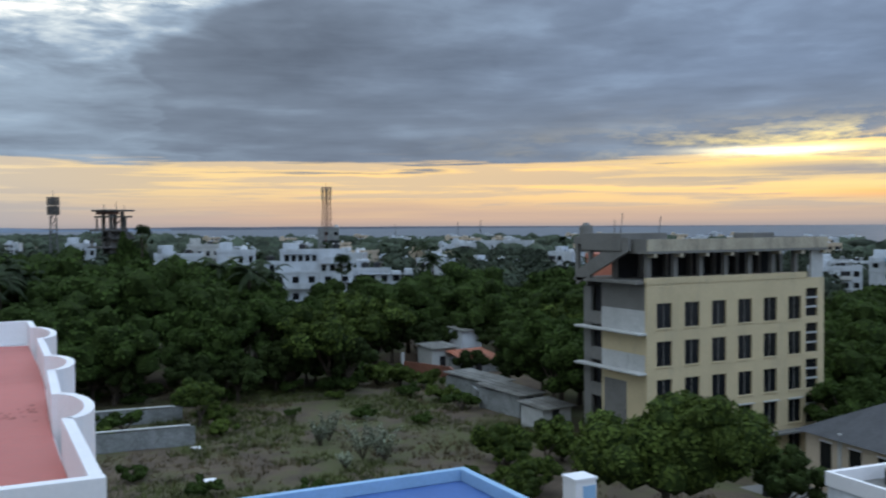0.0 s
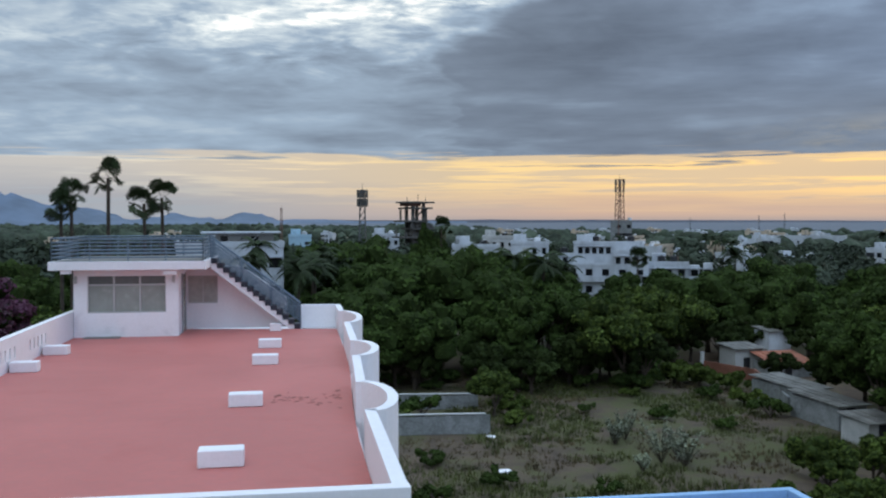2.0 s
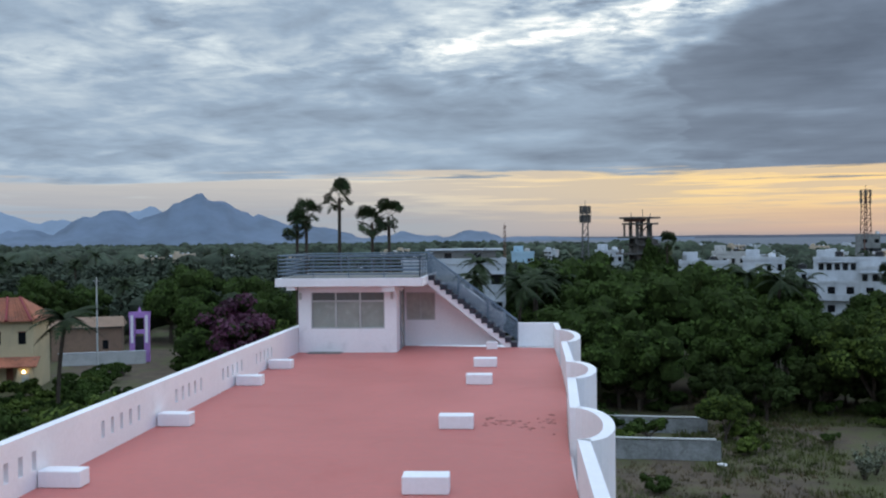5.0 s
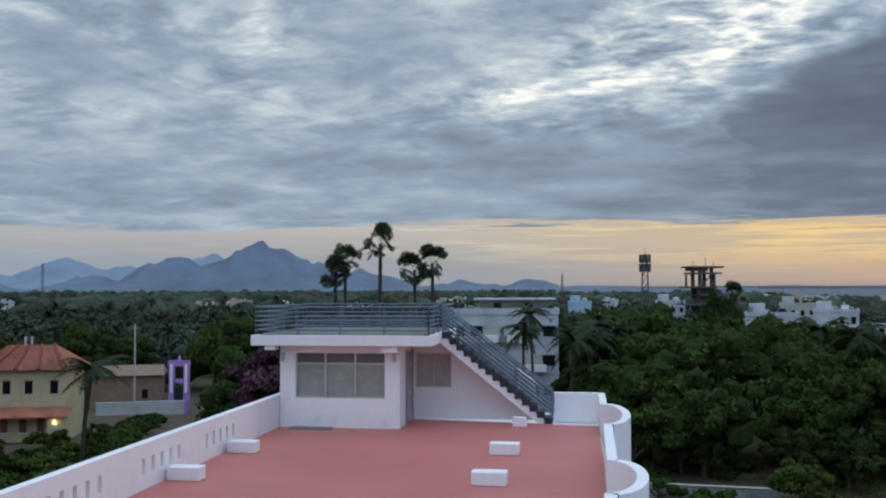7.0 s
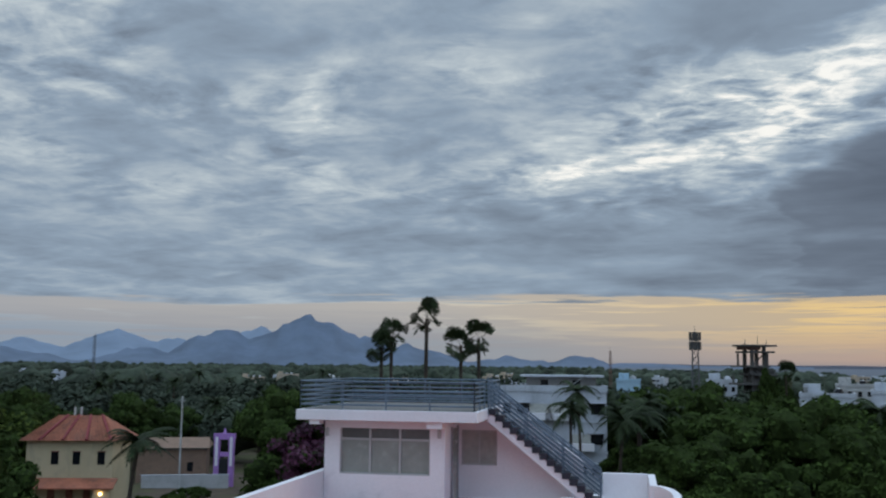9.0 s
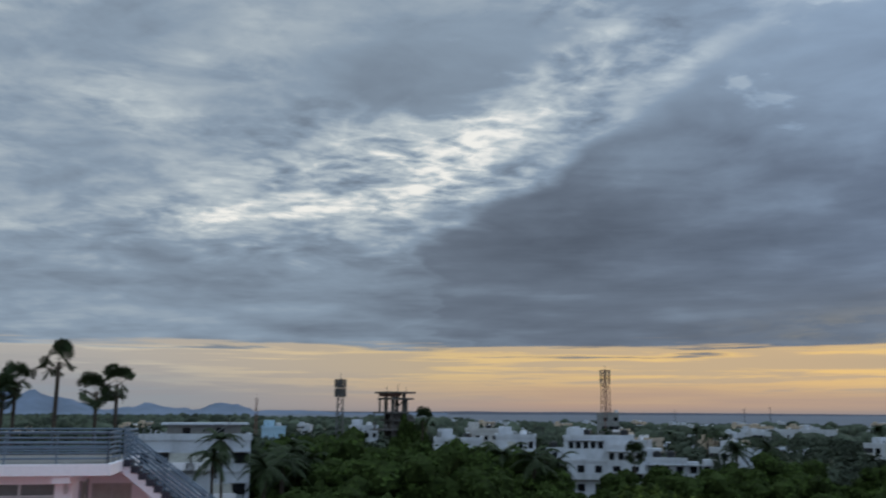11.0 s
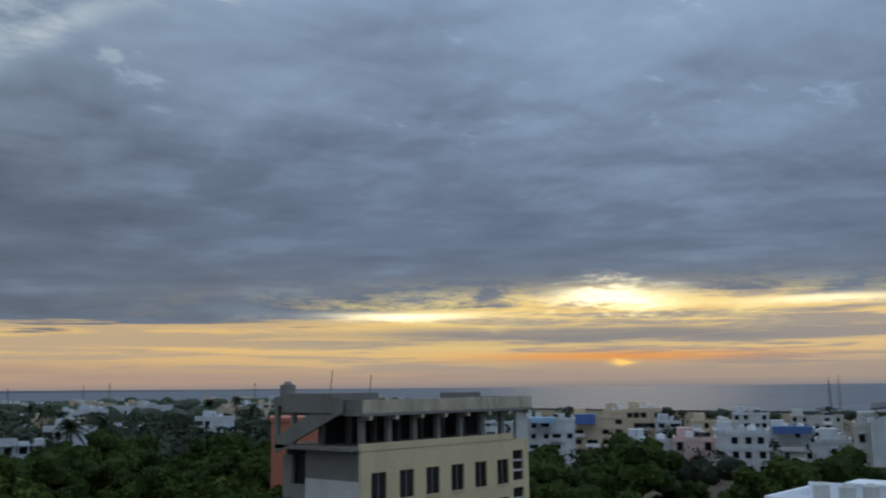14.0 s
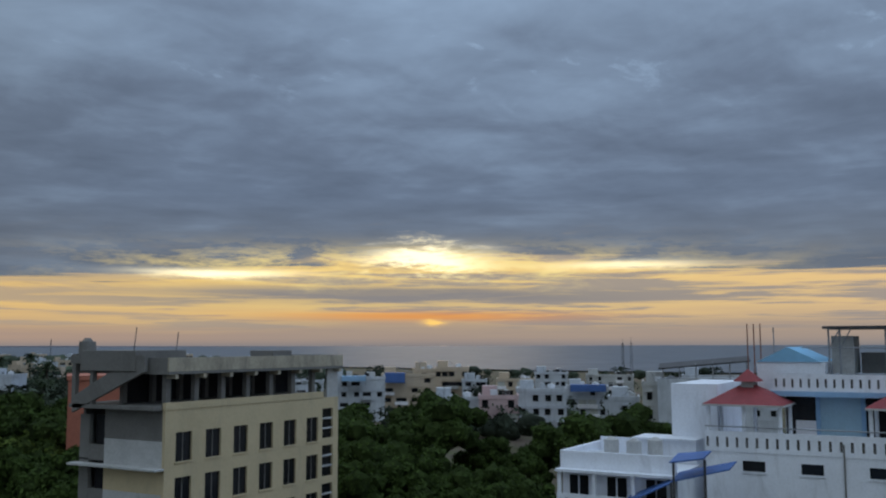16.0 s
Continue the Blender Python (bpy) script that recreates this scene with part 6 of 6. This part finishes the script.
def make_hotel():
    b = thing("hotel", 0, 0, 0, label="large weathered white hotel with terraces and blue trim", category="building")
    part("wall", boxed(72.0, 86, -12, 18.3, -2.5, 10.6), HOTEL_WHITE, b)
    slotted(b, 71.95, -12, 18.3, 10.6, 12.1, HOTEL_WHITE, 0.72, "weathered white parapet with slots")
    part("handrail", rodded((71.98, -12, 12.45), (71.98, 18.3, 12.45), 0.05), GALV, b)
    part("side_wall", boxed(76, 86, 18.3, 22.0, -2.5, 15.4), HOTEL_WHITE, b)
    part("upper_wall", boxed(77.5, 86, -12, 13.4, 10.6, 14.6), HOTEL_WHITE, b)
    part("shutter", boxed(77.3, 77.49, 7.8, 10.8, 10.7, 14.6), PALE_BLUE, b, "pale blue roller shutter")
    part("shade_panel", boxed(77.35, 77.495, 10.9, 13.3, 10.7, 14.5), DARK, b, "dark panel standing in for shade in the open shopfront")
    part("shade_panel", boxed(77.35, 77.495, -6, 7.6, 10.7, 14.5), DARK, b)
    for y in (10.8, 7.6, 4.2, 1.0):
        part("pier", boxed(77.1, 77.34, y, y + 0.3, 10.6, 14.7), BLUE, b)
    part("white_panel", boxed(77.2, 77.34, 11.0, 12.6, 10.7, 12.7), WHITE, b)
    part("floor_slab", boxed(75.6, 86, -12, 14.2, 14.62, 15.0), BLUE, b, "blue-edged slab")
    slotted(b, 75.7, -12, 14.0, 15.0, 16.3, HOTEL_WHITE, 0.6)
    part("upper_block", boxed(76.3, 86, 10.2, 15.2, 15.0, 17.2), HOTEL_WHITE, b)
    bm = bmesh.new()
    v = [bm.verts.new(p) for p in ((76.2, 10.4, 17.2), (76.2, 15.2, 17.2), (76.2, 12.9, 18.35), (84, 10.4, 17.2), (84, 15.2, 17.2), (84, 12.9, 18.35))]
    for q in ((0, 1, 2), (5, 4, 3), (0, 2, 5, 3), (2, 1, 4, 5), (1, 0, 3, 4)):
        bm.faces.new([v[i] for i in q])
    part("gable_roof", bm, GABLE_BLUE, b, "sky-blue gabled roof")
    part("grey_room", boxed(78, 82, 8.3, 9.9, 16.3, 19.2), CEMENT_PALE, b)
    part("grey_room", boxed(80, 85, 2, 8.0, 16.3, 17.9), CEMENT, b)
    c = part("canopy", boxed(77, 84, -4, 10.4, 19.75, 19.95), DARK_ROOF, b, "dark canopy roof on steel frames")
    for y in (10.0, 9.2, 6.0, 5.2, 1.0):
        part("canopy_post", rodded((77.4, y, 15.0), (77.4, y, 19.75), 0.08, n=6), GALV, c)
        part("canopy_brace", rodded((77.4, y, 18.2), (77.4, y - 0.8, 19.7), 0.05, n=6), GALV, c)
    part("canopy_rail", rodded((77.4, 12.0, 18.3), (77.4, 1.0, 18.3), 0.05, n=6), GALV, c)
    for y in (15.0, 15.5, 16.0):
        part("rod", rodded((77, y, 15.0), (77, y, 20.2), 0.05, n=5), RUST, b)
    part("light_pole", rodded((76.5, 13.9, 15.0), (76.5, 13.9, 19.9), 0.05, n=5), GALV, b)
    for y0, y1 in ((14.0, 15.6), (10.0, 11.5), (5.4, 7.0), (1.4, 3.0)):
        w = part("window", boxed(71.96, 72.02, y0, y1, 9.25, 10.0), WINDOW, b, "wide dark slit window")
        part("window_sill", boxed(71.9, 72.0, y0 - 0.1, y1 + 0.1, 9.12, 9.24), HOTEL_WHITE, w)
    part("pipe", rodded((71.93, 8.6, -2), (71.93, 8.6, 11.5), 0.06, n=6), CEMENT, b)
    part("red_drum", rodded((75, 11.9, 10.7), (75, 11.9, 11.6), 0.35, n=12), RED_TILE, b)


make_hotel()
pavilion(12.9, 18.1, "rooftop gazebo with a red tiled hip roof and cupola")
pavilion(1.6, 6.8, "second rooftop gazebo with a red tiled roof", False)


def make_annexe():
    b = thing("guest_house", 0, 0, 0, label="white two-storey guest house with balconies and roof tanks", category="building")
    part("wall", boxed(68.0, 78, 19.4, 28.3, -2.5, 9.2), HOTEL_WHITE, b)
    part("roof_parapet", boxed(67.8, 68.05, 19.4, 28.4, 9.2, 10.5), HOTEL_WHITE, b)
    part("roof_parapet", boxed(68.05, 78, 28.1, 28.4, 9.2, 10.5), HOTEL_WHITE, b)
    part("balcony_slab", boxed(67.0, 67.99, 19.2, 28.4, 6.2, 6.4), HOTEL_WHITE, b)
    slotted(b, 67.0, 19.2, 28.4, 6.4, 7.4, HOTEL_WHITE, 0.5)
    part("eave", boxed(66.9, 67.79, 19.2, 28.5, 9.0, 9.2), HOTEL_WHITE, b)
    for y in (19.4, 22.3, 25.3, 28.1):
        part("pillar", boxed(67.05, 67.3, y, y + 0.25, 6.4, 9.0), HOTEL_WHITE, b)
    for y in (20.2, 23.2, 26.2):
        w = part("window", boxed(67.95, 68.02, y, y + 1.5, 6.8, 8.7), WINDOW, b)
        part("window_frame", boxed(67.9, 67.94, y + 0.7, y + 0.8, 6.8, 8.7), HOTEL_WHITE, w)
    for x, y in ((71, 25.4), (72, 22.2), (70.5, 23.4)):
        t = part("roof_tank", rodded((x, y, 9.2), (x, y, 11.2), 0.58, n=14), CEMENT_PALE, b, "pale round roof tank")
        part("lid", rodded((x, y, 11.2), (x, y, 11.4), 0.42, 0.2, n=12), CEMENT_PALE, t)
    part("roof_room", boxed(74.2, 77, 19.6, 24.4, 9.2, 11.0), HOTEL_WHITE, b)
    part("roof_room_slab", boxed(73.9, 77.3, 19.5, 24.7, 11.0, 11.15), HOTEL_WHITE, b)
    for x, y0, y1, z in ((70.0, 20.2, 24.6, 9.75), (72.6, 24.6, 27.9, 10.1), (75.6, 24.8, 28.0, 10.9)):
        part("roof_wall", boxed(x, x + 0.2, y0, y1, 9.2, z), HOTEL_WHITE, b)
    for y in (21.0, 22.0, 24.4, 26.2):
        part("roof_pipe", rodded((69.2, y, 9.7), (73.4, y + 0.6, 9.7), 0.06, n=6), CEMENT, b)
        part("roof_pipe", rodded((69.2, y, 9.2), (69.2, y, 9.7), 0.06, n=6), CEMENT, b)


make_annexe()
a = thing("stair_awning", 0, 0, 0, label="blue sheet awnings on dark posts over a stair", category="awning")
for y0, y1, z0, z1, x in ((16.8, 19.2, 10.3, 11.0, 65.4), (15.2, 19.3, 8.9, 10.3, 66.0), (19.3, 23.0, 7.0, 9.1, 66.0)):
    bm = bmesh.new()
    v = [bm.verts.new(p) for p in ((x, y1, z0), (x, y0, z1 - 0.3), (x + 2.2, y0, z1), (x + 2.2, y1, z0 + 0.4))]
    u = [bm.verts.new(q.co + Vector((0, 0, 0.1))) for q in v]
    bm.faces.new(v), bm.faces.new(u[::-1])
    for k in range(4):
        bm.faces.new((v[k], u[k], u[(k + 1) % 4], v[(k + 1) % 4]))
    part("sheet", bm, BLUE_SHEET, a)
for y, z in ((19.1, 10.3), (16.9, 10.6), (19.3, 8.9), (22.9, 7.0)):
    part("post", rodded((66.05, y, -2), (66.05, y, z), 0.09, n=6), DARK_ROOF, a)


# ---- far roofs and woods ----
rr = random.Random(77)
KINDS = [block("house", *lean(30, 640), -30, w, d, h, m, lab, f, c) for w, d, h, m, lab, f, c in (
    (12, 9, 6.4, TOWN_WHITE, "far white two-storey town house", 2, 4), (9, 9, 9.4, TOWN_WHITE, "far pale three-storey town house", 3, 3), (16, 10, 6.0, TOWN_WHITE, "far long pale town house", 2, 5), (10, 8, 3.6, TOWN_WHITE, "far low white house", 1, 3), (14, 9, 9.6, BEIGE, "far beige three-storey house", 3, 4))]
taken = []
for k in range(190):
    a = rr.uniform(10, 52) if k % 5 else rr.uniform(-36, 10)
    r = rr.uniform(230, 1050) if a > 10 else rr.uniform(260, 900)
    if a < 26 and r < 300 or (a < 10 and k % 2 and r < 420):
        continue
    x, y = lean(a, r)
    if any((x - p) ** 2 + (y - q) ** 2 < 18 ** 2 for p, q in taken):
        continue
    taken.append((x, y))
    src = rr.choice(KINDS)
    if k < 5:
        src = KINDS[k]
        src.matrix_basis = pose(x, y, ground_z(x, y), 0, 0, -a + rr.uniform(-35, 35))
    else:
        copy_thing(src, pose(x, y, ground_z(x, y), 0, 0, -a + rr.uniform(-40, 40)))
block("long_hall", *lean(30.2, 560), -34, 50, 14, 9.5, TOWN_WHITE, "long white hall among far trees", 2, 9)
block("blue_hall", *lean(30.6, 330), -30, 15, 12, 2.0, TOWN_WHITE, "low hall under a bright blue roof", 1, 4, False)
bl = thing("hall_roof", *lean(30.6, 329), -0.4, -30, "bright blue sheet roof of a low hall", "roof")
part("sheet", boxed(-8, 8, 0, 14, 2.2, 3.4, bevel=0.3), BLUE, bl)
tp = thing("temple_tower", *lean(36.1, 620), 0, -36, "small tapering brown temple tower", "tower")
for k in range(5):
    part("tier", boxed(-4 + 0.6 * k, 4 - 0.6 * k, 0.5 * k, 8 - 0.5 * k, 2.4 * k, 2.4 * k + 2.4), BEIGE, tp)
# haze over the water is put into the coast's base colour
COAST = material("hazy_coast", (0.12, 0.125, 0.15), 1.0, 0.06, 0.01, 0.003, 0.0)
# far foliage greyed and lightened, with haze put into its colour
FAR_LEAF = material("hazy_distant_foliage", (0.046, 0.058, 0.040), 0.95, 0.35, 0.3, 0.02, 0.0, each=0.5, gloss=0.1)


def far_woods(name, seed, count, a0, a1, r0, r1, size, label, cards):
    """Crowns of a far wood, each an uneven clump of leaves."""
    rng = np.random.default_rng(seed)
    out, base = [], 0
    V, F = [], []
    bm0 = bmesh.new()
    bmesh.ops.create_icosphere(bm0, subdivisions=2, radius=1.0)
    ico = np.array([v.co[:] for v in bm0.verts])
    tri = np.array([[v.index for v in f.verts] for f in bm0.faces])
    bm0.free()
    for k in range(count):
        a = rng.uniform(a0, a1)
        r = math.sqrt(rng.uniform(r0 ** 2, r1 ** 2))
        x, y = lean(a, r)
        shore = np.interp(a, (-7, 0, 8, 15, 22, 32, 44, 54, 66, 80), (4100, 2350, 1750, 1500, 1300, 1150, 900, 760, 650, 600))
        if r > shore * 0.84 or any((x - p) ** 2 + (y - q) ** 2 < 90 for p, q in taken):
            continue
        s = size * rng.uniform(0.6, 1.35)
        wob = 1 + rng.normal(scale=0.16, size=len(ico))
        z = s * rng.uniform(0.35, 0.8)
        V.append(ico * wob[:, None] * np.array([s, s, s * 0.8]) * (0.66 if cards else 1.0) + np.array([x, y, z + (rng.uniform(0, 3) if rng.random() < 0.15 else 0)]))
        F.append(tri + base)
        base += len(ico)
        if cards:
            hub = [(x + s * 0.45 * math.cos(q), y + s * 0.45 * math.sin(q), z + s * (0.1 + 0.3 * (k % 2))) for q in (0.3, 2.2, 4.4)]
            q = leaf_cards(rng, hub, [s * 0.72] * 3, 84, s * 0.115)
            out.append(q)
    me = bpy.data.meshes.new(name)
    vv, ff = np.concatenate(V), np.concatenate(F)
    if out:
        q = np.concatenate(out)
        faces = ff.tolist() + (np.arange(len(q)).reshape(-1, 4) + len(vv)).tolist()
        vv = np.concatenate([vv, q])
    else:
        faces = ff.tolist()
    me.from_pydata(vv.tolist(), [], faces)
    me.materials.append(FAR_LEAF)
    me.shade_smooth()
    single(name, me, FAR_LEAF, label, "woods", "stuff")


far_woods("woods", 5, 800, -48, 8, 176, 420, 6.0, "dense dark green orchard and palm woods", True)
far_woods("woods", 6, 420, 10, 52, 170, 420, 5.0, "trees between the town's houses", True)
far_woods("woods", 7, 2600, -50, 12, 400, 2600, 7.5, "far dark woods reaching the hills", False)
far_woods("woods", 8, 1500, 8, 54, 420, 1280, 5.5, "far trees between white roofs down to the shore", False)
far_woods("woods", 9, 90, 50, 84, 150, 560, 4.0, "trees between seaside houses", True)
for k in range(40):
    a = rr.uniform(-44, -4) if k % 3 else rr.uniform(14, 40)
    plant("coco" if k % 2 else "coco2", *lean(a, rr.uniform(180, 420)), rr.uniform(1.0, 1.35))
# a dark low coast across the water
bm = bmesh.new()
ring_in = [bm.verts.new((*lean(a, 4700), 0)) for a in range(-8, 62, 2)]
ring_up = [bm.verts.new((*lean(a, 4720), 8 + (17 + 5 * noise.noise((a * 0.3, 0, 0))) * max(0, 1 - max(0, a - 16) / 44))) for a in range(-8, 62, 2)]
for k in range(len(ring_in) - 1):
    bm.faces.new((ring_in[k], ring_in[k + 1], ring_up[k + 1], ring_up[k]))
single("backdrop", bm, COAST, "low dim coast across the water", "coast", "structure")
